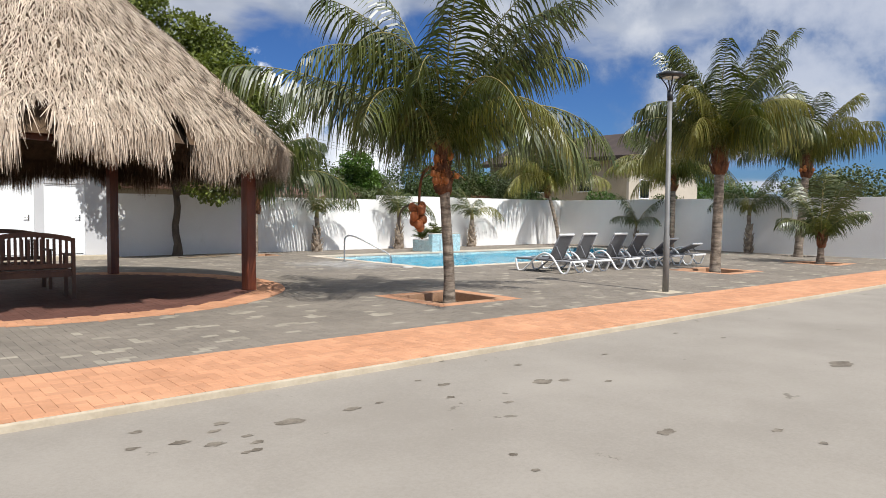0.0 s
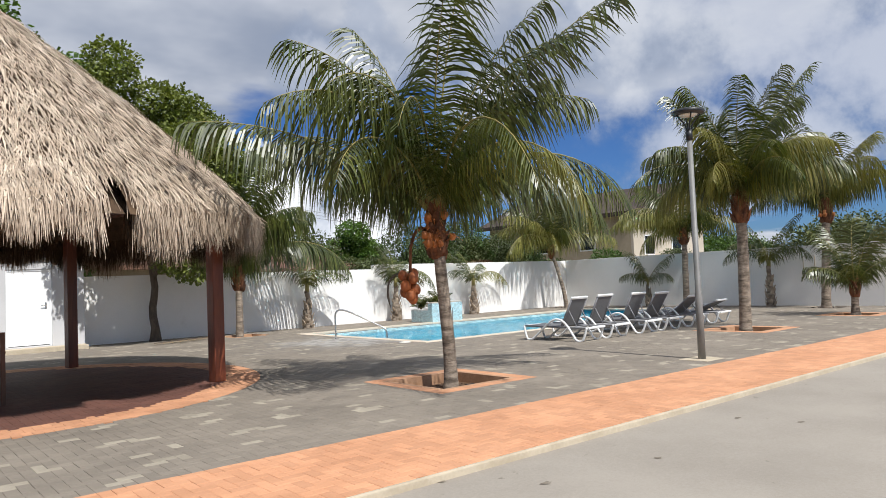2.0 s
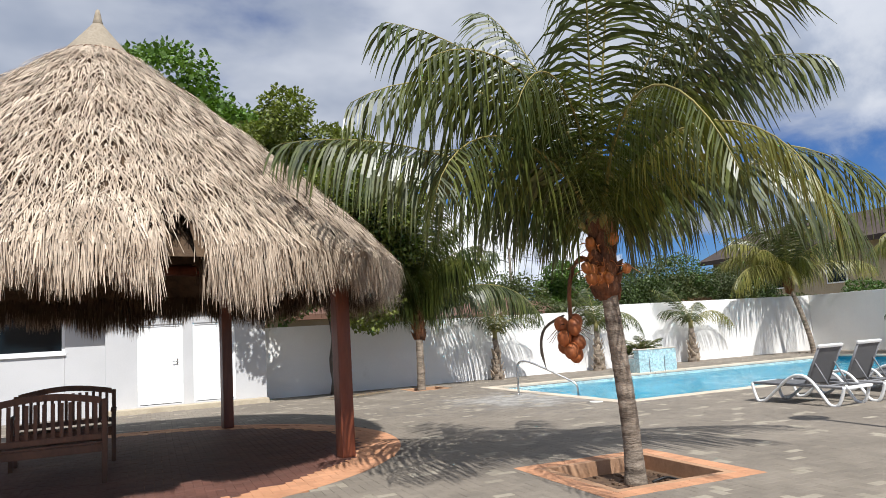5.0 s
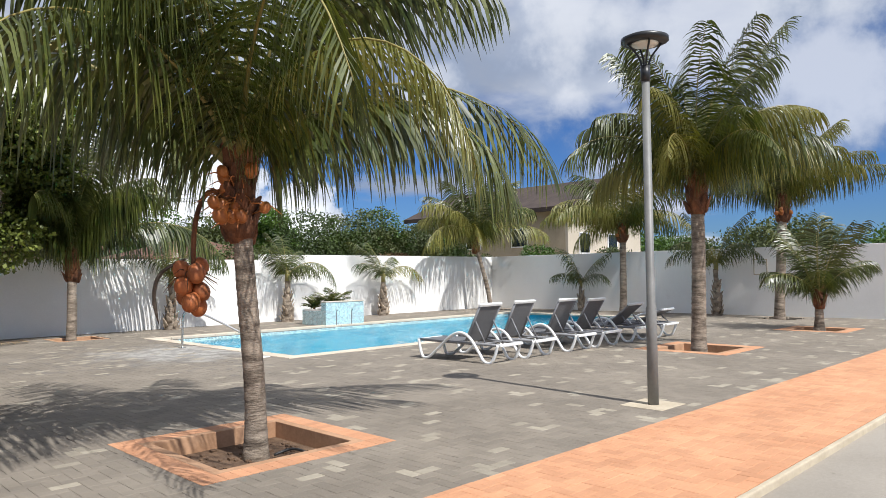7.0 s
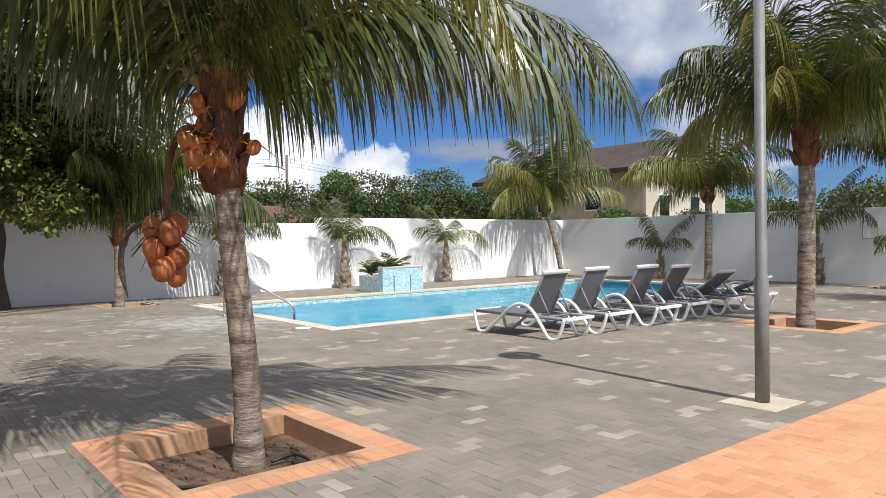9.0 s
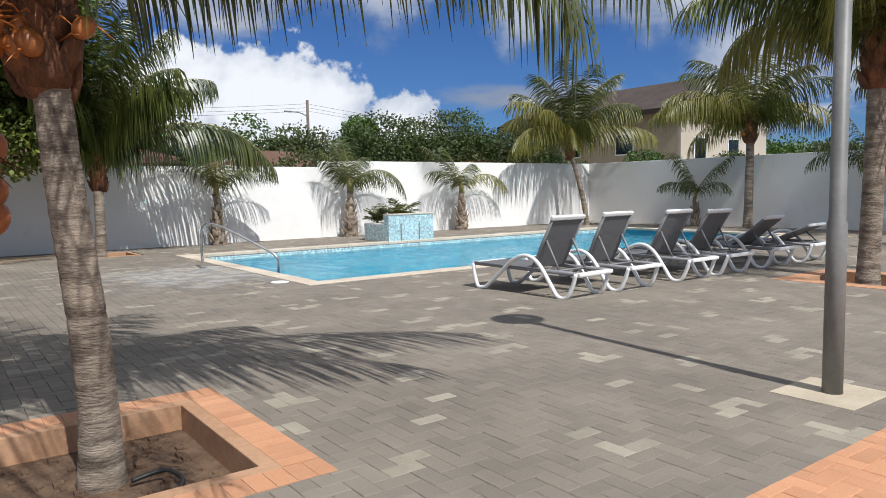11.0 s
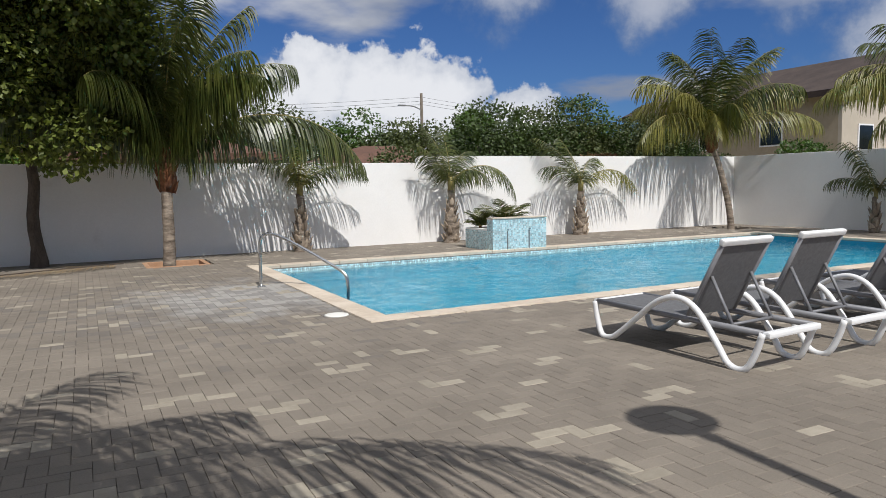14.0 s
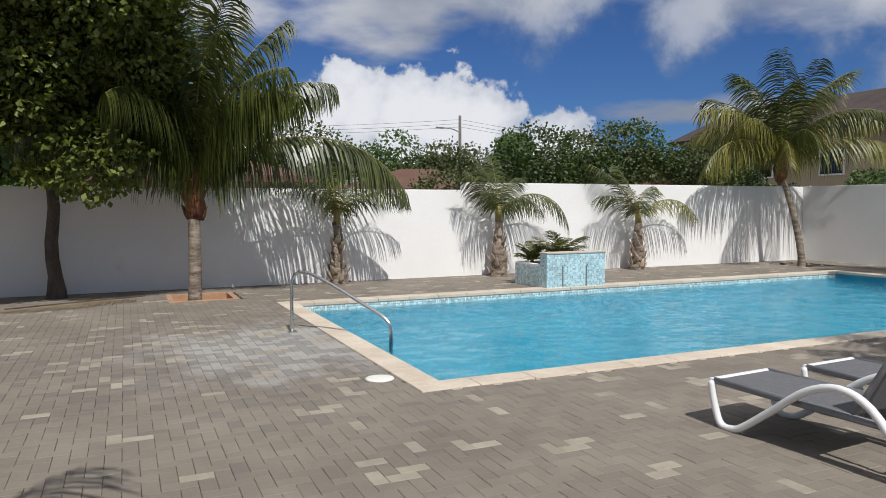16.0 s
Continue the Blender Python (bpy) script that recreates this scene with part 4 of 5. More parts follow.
tree("mango_tree", (2.2, 29.0, 0.0), 0.35, 4.0, blob_cluster(1, 70, (0.5, 0.0, 6.3), (5.6, 3.0, 4.6), 1.75), 170000, 0.22, M["leaf_bright"], "large dense green tree behind the low building", "tree", 41, 6)
tree("shade_tree", (7.42, 22.8, 0.0), 0.145, 2.3, [(bx, by, bz + (1.5 if bx < -1.3 else 0.0), rx, ry, rz) for bx, by, bz, rx, ry, rz in blob_cluster(2, 44, (-0.5, -1.3, 4.75), (2.7, 2.1, 2.5), 0.85)], 84000, 0.115, M["leaf_sunny"], "leafy tree with a dark crooked trunk before the wall", "tree", 42, 6)
rng = random.Random(50)
HEDGE = [(18.5, 27.5, 2.2, 1.8), (20.5, 27, 3.2, 2.2), (22.5, 27.3, 3.5, 2.3), (24.5, 27, 3.6, 2.3), (26.5, 27, 3.5, 2.2), (28.5, 26.8, 3.0, 1.9), (30.5, 26.3, 2.3, 1.7), (32.4, 24.0, 2.2, 1.6),
         (32.6, 20.5, 2.1, 1.5), (32.6, 16.5, 2.3, 1.7), (32.6, 12.5, 2.4, 1.7), (32.6, 8.5, 2.2, 1.6), (32.6, 4.5, 2.0, 1.6)]
for i, (x, y, h, r) in enumerate(HEDGE):
    mat = (M["leaf_olive"], M["leaf_dark"], M["leaf_olive"], M["leaf"])[i % 4]
    tree("bush", (x, y, -0.2), 0.08, h * 0.5, blob_cluster(60 + i, 8, (0, 0, h * 0.75), (r * 0.85, r * 0.6, h * 0.38), r * 0.5), 17000, 0.10, mat, "dense green bush behind the yard wall", "bush", 60 + i, 3)
tree("bush", (23.5, 25.6, -0.2), 0.06, 1.2, blob_cluster(81, 7, (0, 0, 2.25), (1.6, 0.4, 0.35), 0.4), 4200, 0.11, M["leaf_dry"], "reddish dry bush showing above the wall", "bush", 81, 3)
FAR = [(14, 58, 5.5, 5.5, 2), (20, 60, 6.4, 6, 0), (26, 62, 6.8, 6, 2), (31, 60, 6.2, 5, 0), (37.6, 58, 7.4, 3.0, 1), (43, 64, 3.6, 5, 2), (50, 62, 3.8, 6, 0), (58, 60, 4.0, 6, 2), (64, 48, 4.5, 6, 0), (66, 36, 4.5, 6, 2),
       (64, 24, 4.5, 6, 0), (62, 14, 4.5, 6, 2), (36, 44, 4.4, 3.2, 1), (42, 46, 4.6, 3.5, 2), (52, 8, 3.6, 4, 0), (50, 0, 3.6, 4, 2), (6, 52, 5, 6, 1), (-8, 50, 5, 6, 0), (-22, 46, 5, 6, 2)]
for i, (x, y, h, r, k) in enumerate(FAR):
    tree("far_tree", (x, y, -0.3), 0.2, h * 0.5, blob_cluster(100 + i, 12, (0, 0, h * 0.7), (r * 0.8, r * 0.6, h * 0.33), r * 0.38), 11000, 0.25, (M["leaf_olive"], M["leaf_bright"], M["leaf"])[k], "distant rounded green tree beyond the yard", "tree", 100 + i, 3)

# ---- street lamp ----
lamp = thing("street_lamp", (11.2, 6.59, 0.0), "tall grey street lamp with a black disc head", "street lamp")
tube("pole", [(0, 0, 0.0), (0, 0, 1.1), (0, 0, 1.12), (0, 0, 3.75)], [0.062, 0.06, 0.05, 0.045], M["pole"], lamp, 16)
tube("collar", [(0, 0, 3.72), (0, 0, 3.9)], [0.055, 0.055], M["black"], lamp, 14)
for i in range(4):
    a = radians(45 + 90 * i)
    c, s = math.cos(a), math.sin(a)
    tube("arm", arc([(0.03 * c, 0.03 * s, 3.85), (0.07 * c, 0.07 * s, 4.0), (0.2 * c, 0.2 * s, 4.17)], 4), 0.013, M["black"], lamp, 6)
tube("head", [(0, 0, 4.16), (0, 0, 4.18), (0, 0, 4.22), (0, 0, 4.25), (0, 0, 4.265)], [0.22, 0.27, 0.27, 0.2, 0.06], M["black"], lamp, 28)
tube("lens", [(0, 0, 4.14), (0, 0, 4.165)], [0.14, 0.16], M["drain"], lamp, 20, "pale round lamp lens")
tagged(part("lamp_footing", box_bm((10.92, 6.34, -0.04, 11.48, 6.86, 0.006), bevel=0.004), M["kerb"], None), "pale concrete footing slab around the lamp pole", "footing", kind="structure")

# ---- dark spots on the road ----
rng = random.Random(64)
for x, y, r in ((1.44, 3.53, 0.17), (2.00, 3.55, 0.10), (0.65, 3.57, 0.09), (0.82, 3.39, 0.09), (0.98, 3.11, 0.07), (0.49, 3.98, 0.07), (0.36, 3.63, 0.07), (1.06, 3.25, 0.07), (1.03, 3.81, 0.08), (0.92, 3.66, 0.07), (1.07, 3.42, 0.06), (2.27, 3.56, 0.05), (2.84, 3.33, 0.06), (3.08, 3.70, 0.10), (4.23, 3.88, 0.07), (5.39, 3.67, 0.06), (3.12, 2.92, 0.06), (3.88, 3.23, 0.16), (4.38, 2.86, 0.07), (6.96, 1.80, 0.24), (4.10, 1.16, 0.08), (4.06, 0.83, 0.06), (2.99, 3.97, 0.05), (3.73, 4.50, 0.05), (7.31, 3.96, 0.06), (7.48, 3.39, 0.06), (3.44, 1.65, 0.12), (2.14, 1.72, 0.05), (2.23, 2.00, 0.05), (0.91, 3.11, 0.05), (4.09, 3.14, 0.09)):
    n = 14
    pts = [(x + r * 0.8 * math.cos(k * 2 * math.pi / n) * rng.uniform(0.55, 1.2), y + r * 0.5 * math.sin(k * 2 * math.pi / n) * rng.uniform(0.55, 1.2), ROAD_Z + 0.003) for k in range(n)]
    tagged(put("oil_stain", mesh("oil_stain", pts, [tuple(range(n))], M["oil"])), "dark irregular oil stain on the pale road", "stain", kind="structure")

# ---- palm pits ----
for key, (x, y, r) in PITS.items():
    tagged(part("soil_pit", box_bm((x - r, y - r, -0.3, x + r, y + r, -0.16)), M["soil"], None), "bare brown soil in a square tree pit", "soil", kind="structure")
    if key in "abch":
        t = 0.09
        tagged(part("pit_edging", box_bm((x - r, y - r, -0.19, x + r, y - r + t, 0.004), (x - r, y + r - t, -0.19, x + r, y + r, 0.004), (x - r, y - r + t, -0.19, x - r + t, y + r - t, 0.004), (x + r - t, y - r + t, -0.19, x + r, y + r - t, 0.004), bevel=0.006), M["pit_edge"], None),
               "sunken concrete edging of a palm pit", "edging", kind="structure")

hose = thing("garden_hose", (7.25, 8.2, -0.145), "black irrigation hose curled in the palm pit", "hose")
tube("hose_tube", arc([(-0.62, 0.1, 0.0), (-0.3, -0.12, 0.005), (0.1, -0.2, 0.01), (0.28, -0.1, 0.03), (0.25, 0.08, 0.05), (0.08, 0.12, 0.02)], 6), 0.013, M["hose"], hose, 7)
rng = random.Random(65)
litter = []
for i in range(90):
    x, y, r = 7.21 + rng.uniform(-0.55, 0.55), 8.42 + rng.uniform(-0.55, 0.55), rng.uniform(0.008, 0.028)
    litter.append((x - r, y - r, -0.17, x + r, y + r * 1.4, -0.16 + r * 0.9))
tagged(part("soil_clods", box_bm(*litter, bevel=0.004), M["soil"], None), "small clods and pebbles on the pit soil", "clods", kind="stuff")

# ---- sun loungers ----


def lounger(at, back_deg, label):
    """Foot end towards +y, head end towards -y; origin under the middle."""
    ob = thing("sun_lounger", at, label, "sun lounger", "loungers beside the pool")
    w = 0.33
    for s in (-1, 1):
        x = s * w
        leg = arc([(x, 0.93, 0.335), (x, 0.90, 0.18), (x, 0.84, 0.03), (x * 1.02, 0.72, 0.02), (x * 1.03, 0.62, 0.07), (x * 1.04, 0.40, 0.24), (x * 1.06, 0.15, 0.43), (x * 1.08, -0.08, 0.50),
                   (x * 1.08, -0.28, 0.42), (x * 1.06, -0.47, 0.18), (x * 1.04, -0.58, 0.03), (x * 1.03, -0.72, 0.02), (x, -0.80, 0.15), (x, -0.86, 0.32)], 4)
        tube("side_leg", leg, 0.027, M["plastic"], ob, 8, "curved white resin leg and armrest")
        tube("side_rail", [(x * 0.93, 0.92, 0.335), (x * 0.93, -0.86, 0.315)], 0.026, M["grey_frame"], ob, 8, "grey side rail")
    part("foot_bar", box_bm((-w, 0.90, 0.315, w, 0.955, 0.355), bevel=0.014), M["plastic"], ob)
    part("head_bar", box_bm((-w, -0.92, 0.285, w, -0.85, 0.335), bevel=0.016), M["plastic"], ob)
    part("seat_sling", box_bm((-0.30, -0.12, 0.338, 0.30, 0.90, 0.348), bevel=0.003), M["sling"], ob, "taut dark grey mesh seat")
    back = Matrix.Translation((0, -0.14, 0.345)) @ pose(0, 0, 0, -back_deg, 0, 0)
    b = part("backrest", box_bm((-0.285, -0.70, -0.006, 0.285, 0.0, 0.006), bevel=0.003), M["sling"], ob, "dark grey mesh backrest", at=back)
    for s in (-1, 1):
        tube("back_frame", [(s * 0.295, 0.0, 0.0), (s * 0.295, -0.70, 0.0)], 0.02, M["grey_frame"], b, 8)
    part("top_bar", box_bm((-0.32, -0.745, -0.022, 0.32, -0.69, 0.026), bevel=0.014), M["plastic"], b, "white top bar")
    for s in (-1, 1):
        p = back @ Vector((s * 0.25, -0.40, -0.01))
        tube("strut", [p, (s * 0.25, p.y - 0.02 - 0.18, 0.33)], 0.014, M["grey_frame"], ob, 6)
    p = back @ Vector((0, -0.40, -0.01))
    tube("strut_bar", [(-0.25, p.y - 0.2, 0.33), (0.25, p.y - 0.2, 0.33)], 0.014, M["grey_frame"], ob, 6)
    return ob


for i, (x, y, rz, back) in enumerate(((13.03, 11.13, 4, 62), (14.02, 11.13, 3, 64), (15.38, 11.15, 2, 62), (16.35, 11.15, 1, 58), (17.7, 11.2, 2, 40), (18.9, 11.2, 3, 24))):
    tilt = "raised upright" if back > 50 else ("half lowered" if back > 30 else "lowered almost flat")
    lounger(pose(x, y, 0, 0, 0, rz), back, "white resin sun lounger with grey mesh, backrest %s" % tilt)

# ---- thatched gazebo ----
gx, gy = GAZEBO
gaz = thing("gazebo", (gx, gy, 0.0), "round gazebo with shaggy palm thatch on four red-brown posts", "gazebo")
POSTS = ((3.14, -1.82), (2.08, 3.32), (-1.73, -3.2), (-2.7, 1.6))
ROOF_K = 0.925
for x, y in POSTS:
    part("post", box_bm((-0.1, -0.1, 0.0, 0.1, 0.1, 3.15), bevel=0.02), M["post"], gaz, at=pose(x, y, 0, 0, 0, 12))
order = (0, 1, 3, 2)
for i in range(4):
    a, b = POSTS[order[i]], POSTS[order[(i + 1) % 4]]
    tube("ring_beam", [(*a, 3.1), (*b, 3.1)], 0.11, M["post"], gaz, 8)
for i in range(12):
    t = 2 * math.pi * i / 12
    tube("rafter", [(3.95 * math.cos(t), 3.95 * math.sin(t), 2.85), (0.2 * math.cos(t), 0.2 * math.sin(t), 6.05)], 0.05, M["post"], gaz, 6)
PROFILE = [(r * ROOF_K, z) for r, z in ((0.45, 6.08), (0.9, 5.75), (1.8, 5.08), (2.7, 4.39), (3.5, 3.75), (4.2, 3.14), (4.6, 2.72))]
NOTCHES = (radians(259), radians(283.5))


def profile_at(s):
    g = s * (len(PROFILE) - 1)
    k = min(int(g), len(PROFILE) - 2)
    q = g - k
    return tuple(PROFILE[k][j] + (PROFILE[k + 1][j] - PROFILE[k][j]) * q for j in (0, 1))


def tier_at(s):
    return (s * 6.3) % 1.0


def thatch_data(rng):
    """Overlapping strips of dry palm leaf down the cone, thickest at the eave."""
    verts, faces = [], []
    rows = 78
    for j in range(rows + 1):
        s = j / rows
        r, z = profile_at(s)
        r2, z2 = profile_at(min(1, s + 0.01)) if s < 1 else (r + 0.03, z - 0.03)
        slope = math.atan2(z - z2, r2 - r) if s < 1 else radians(42)
        n = int(60 + 860 * r / 4.6 * (1.9 if j > rows - 5 else 1.0))
        for i in range(n):
            a = 2 * math.pi * (i + rng.random()) / n
            # notches in the front of the eave
            gap = min(abs(a - x) for x in NOTCHES)
            if j > rows - 7 and gap < 0.030 + 0.030 * (j - rows + 6) / 6 + 0.012 * math.sin(i * 1.7):
                continue
            length = rng.uniform(0.16, 0.36) + 0.10 * (tier_at(s) > 0.85) if j < rows - 4 else rng.uniform(0.3, 0.62)
            wide = rng.uniform(0.0035, 0.010)
            rr, zz = r + rng.uniform(-0.05, 0.03), z + rng.uniform(-0.03, 0.03)
            lift = rng.uniform(0.01, 0.05) + 0.05 * tier_at(s)
            out = slope + rng.uniform(-0.13, 0.08)
            skew = rng.gauss(0, 0.04)
            ca, sa = math.cos(a), math.sin(a)
            fall = 0.0 if j < rows - 5 else 0.5 + 0.1 * (j - rows + 5)
            q = [(rr, zz + lift, 0.0)]
            d = out
            for m in range(2):
                rr += math.cos(d) * length / 2
                zz -= math.sin(d) * length / 2
                d += fall * (0.7 + 0.5 * rng.random())
                q.append((rr, zz + lift * (1.0 - 0.25 * m), skew * (m + 1)))
            k = len(verts)
            for m, (qr, qz, sk) in enumerate(q):
                w = wide * (1.0, 0.9, 0.35)[m]
                for sg in (-1, 1):
                    t = sk + sg * w
                    verts.append((qr * ca - t * sa, qr * sa + t * ca, qz + sg * w * 0.4 * math.sin(a * 37 + j)))
            faces += [(k, k + 1, k + 3, k + 2), (k + 2, k + 3, k + 5, k + 4)]
    return verts, faces


tv, tf = thatch_data(random.Random(77))
roof = put("thatch", mesh("thatch", tv, tf, M["thatch"]), gaz, label="shaggy pale straw-coloured palm thatch")
roof["kind"] = "stuff"
seg = 96
v, f = [], []
for r, z in PROFILE + [(4.72 * ROOF_K, 2.5), (4.55 * ROOF_K, 2.52), (0.2, 6.05)]:
    for k in range(seg):
        a = 2 * math.pi * k / seg
        v.append((r * math.cos(a), r * math.sin(a), z - 0.03))
for j in range(len(PROFILE) + 2):
    for k in range(seg):
        if 4 < j < len(PROFILE) + 1 and min(abs(2 * math.pi * (k + 0.5) / seg - x) for x in NOTCHES) < 0.055:
            continue
        f.append((j * seg + k, (j + 1) * seg + k, (j + 1) * seg + (k + 1) % seg, j * seg + (k + 1) % seg))
put("roof_shell", mesh("roof_shell", v, f, M["thatch_under_shade"]), gaz)
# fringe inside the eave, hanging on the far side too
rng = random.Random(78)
# inner strands are coloured dark to hold the roof's shade
for name_, count_, r0, r1, mat_, label_ in (("fringe", 20000, 4.5, 4.74, M["thatch"], "ragged hanging thatch fringe"), ("inner_fringe", 9000, 4.3, 4.5, M["thatch_under_shade"], "inner thatch fringe with the roof's shade in its dark brown")):
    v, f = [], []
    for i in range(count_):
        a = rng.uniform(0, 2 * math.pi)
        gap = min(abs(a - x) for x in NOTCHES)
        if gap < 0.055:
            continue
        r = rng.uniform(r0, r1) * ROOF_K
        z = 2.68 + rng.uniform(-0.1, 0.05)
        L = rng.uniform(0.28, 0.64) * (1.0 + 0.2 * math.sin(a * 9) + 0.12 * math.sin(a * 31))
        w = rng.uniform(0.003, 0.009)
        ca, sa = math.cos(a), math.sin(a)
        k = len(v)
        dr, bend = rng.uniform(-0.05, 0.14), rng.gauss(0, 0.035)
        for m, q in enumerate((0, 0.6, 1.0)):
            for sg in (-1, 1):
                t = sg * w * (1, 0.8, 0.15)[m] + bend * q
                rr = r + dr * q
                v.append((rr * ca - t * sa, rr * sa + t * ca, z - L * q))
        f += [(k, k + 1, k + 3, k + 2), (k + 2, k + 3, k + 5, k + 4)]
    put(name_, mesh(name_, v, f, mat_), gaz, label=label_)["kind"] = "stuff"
tube("cap", [(0, 0, 5.98), (0, 0, 6.08), (0, 0, 6.22), (0, 0, 6.38), (0, 0, 6.52), (0, 0, 6.60)], [0.53, 0.49, 0.38, 0.25, 0.14, 0.08], M["straw"], gaz, 20, "bound straw cap")
tube("finial", [(0, 0, 6.58), (0, 0, 6.62), (0, 0, 6.68), (0, 0, 6.76), (0, 0, 6.84)], [0.05, 0.075, 0.06, 0.045, 0.025], M["straw"], gaz, 10, "pale finial pot")
tube("cap_rope", [(0.50 * math.cos(k * math.pi / 12), 0.50 * math.sin(k * math.pi / 12), 6.06) for k in range(25)], 0.014, M["husk"], gaz, 5)

# ---- garden benches under the gazebo ----


def bench(at, label):
    ob = thing("garden_bench", at, label, "bench", "benches in the gazebo")
    w = 0.66
    for sx in (-1, 1):
        part("back_leg", box_bm((sx * w - 0.03, -0.03, 0, sx * w + 0.03, 0.03, 0.88), bevel=0.008), M["bench"], ob)
        part("front_leg", box_bm((sx * w - 0.03, 0.47, 0, sx * w + 0.03, 0.53, 0.62), bevel=0.008), M["bench"], ob)
        part("armrest", box_bm((sx * w - 0.04, 0.0, 0.62, sx * w + 0.04, 0.58, 0.65), bevel=0.008), M["bench"], ob)
    top = [(-w + 0.03 + (2 * w - 0.06) * i / 12, 0.90 + 0.07 * math.sin(math.pi * i / 12)) for i in range(13)]
    part("top_rail", prism_bm(top + [(x, z - 0.07) for x, z in reversed(top)], -0.02, 0.02), M["bench"], ob)
    part("lower_rail", box_bm((-w + 0.03, -0.018, 0.46, w - 0.03, 0.018, 0.52), bevel=0.006), M["bench"], ob)
    part("apron", box_bm((-w + 0.03, 0.485, 0.33, w - 0.03, 0.515, 0.41), (-w + 0.03, -0.015, 0.33, w - 0.03, 0.015, 0.41), bevel=0.004), M["bench"], ob)
    me = None
    for i in range(13):
        x = -w + 0.1 + (2 * w - 0.2) * i / 12
        if me is None:
            me = part("back_slat", box_bm((-0.022, -0.01, 0.50, 0.022, 0.01, 0.87), bevel=0.003), M["bench"], ob, at=(x, 0, 0)).data
        else:
            put("back_slat", me, ob, (x, 0, 0))
    me = None
    for i in range(6):
        y = 0.05 + i * 0.085
        if me is None:
            me = part("seat_slat", box_bm((-w + 0.03, -0.035, 0.41, w - 0.03, 0.035, 0.435), bevel=0.004), M["bench"], ob, at=(0, y, 0)).data
        else:
            put("seat_slat", me, ob, (0, y, 0))
    return ob


bench(pose(1.2, 11.9, 0.0, 0, 0, 2) @ Matrix.Diagonal((1, 1, 1.17, 1)), "dark brown slatted wooden garden bench with an arched back")
bench(pose(1.2, 14.3, 0.0, 0, 0, 182) @ Matrix.Diagonal((1, 1, 1.17, 1)), "dark brown slatted wooden garden bench facing its twin")

# ---- houses and pole beyond the wall ----


def hip_roof_bm(x0, y0, x1, y1, z0, z1, eave=0.6):
    bm = bmesh.new()
    x0, y0, x1, y1 = x0 - eave, y0 - eave, x1 + eave, y1 + eave
    inset = min(x1 - x0, y1 - y0) / 2
    if x1 - x0 > y1 - y0:
        r = [(x0 + inset, (y0 + y1) / 2), (x1 - inset, (y0 + y1) / 2)]
    else:
        r = [((x0 + x1) / 2, y0 + inset), ((x0 + x1) / 2, y1 - inset)]
    low = [bm.verts.new((x, y, z0)) for x, y in ((x0, y0), (x1, y0), (x1, y1), (x0, y1))]
    low2 = [bm.verts.new((x, y, z0 - 0.25)) for x, y in ((x0, y0), (x1, y0), (x1, y1), (x0, y1))]
    top = [bm.verts.new((x, y, z1)) for x, y in r]
    a, b = top
    if x1 - x0 > y1 - y0:
        fs = [(low[0], low[1], b, a), (low[1], low[2], b), (low[2], low[3], a, b), (low[3], low[0], a)]
    else:
        fs = [(low[0], low[1], a), (low[1], low[2], b, a), (low[2], low[3], b), (low[3], low[0], a, b)]
    for q in fs:
        bm.faces.new(q)
    for i in range(4):
        j = (i + 1) % 4
        bm.faces.new((low2[i], low2[j], low[j], low[i]))
    bm.faces.new(list(reversed(low2)))
    bmesh.ops.recalc_face_normals(bm, faces=bm.faces[:])
    return bm


def house(at, sx, sy, wall_h, roof_h, wall_mat, roof_mat, label, windows):
    ob = thing("house", at, label, "house")
    part("wall", box_bm((0, 0, -0.3, sx, sy, wall_h)), wall_mat, ob)
    part("roof", hip_roof_bm(0, 0, sx, sy, wall_h + 0.1, roof_h), roof_mat, ob)
    for side, u, z, w, h in windows:
        if side == "s":
            box = (u, -0.06, z, u + w, -0.003, z + h)
            inner = (u + 0.08, -0.075, z + 0.08, u + w - 0.08, -0.062, z + h - 0.08)
        else:
            box = (-0.06, u, z, -0.003, u + w, z + h)
            inner = (-0.075, u + 0.08, z + 0.08, -0.062, u + w - 0.08, z + h - 0.08)
        fr = part("window", box_bm(box), M["door_white"], ob)
        part("pane", box_bm(inner), M["glass"], fr)
    return ob


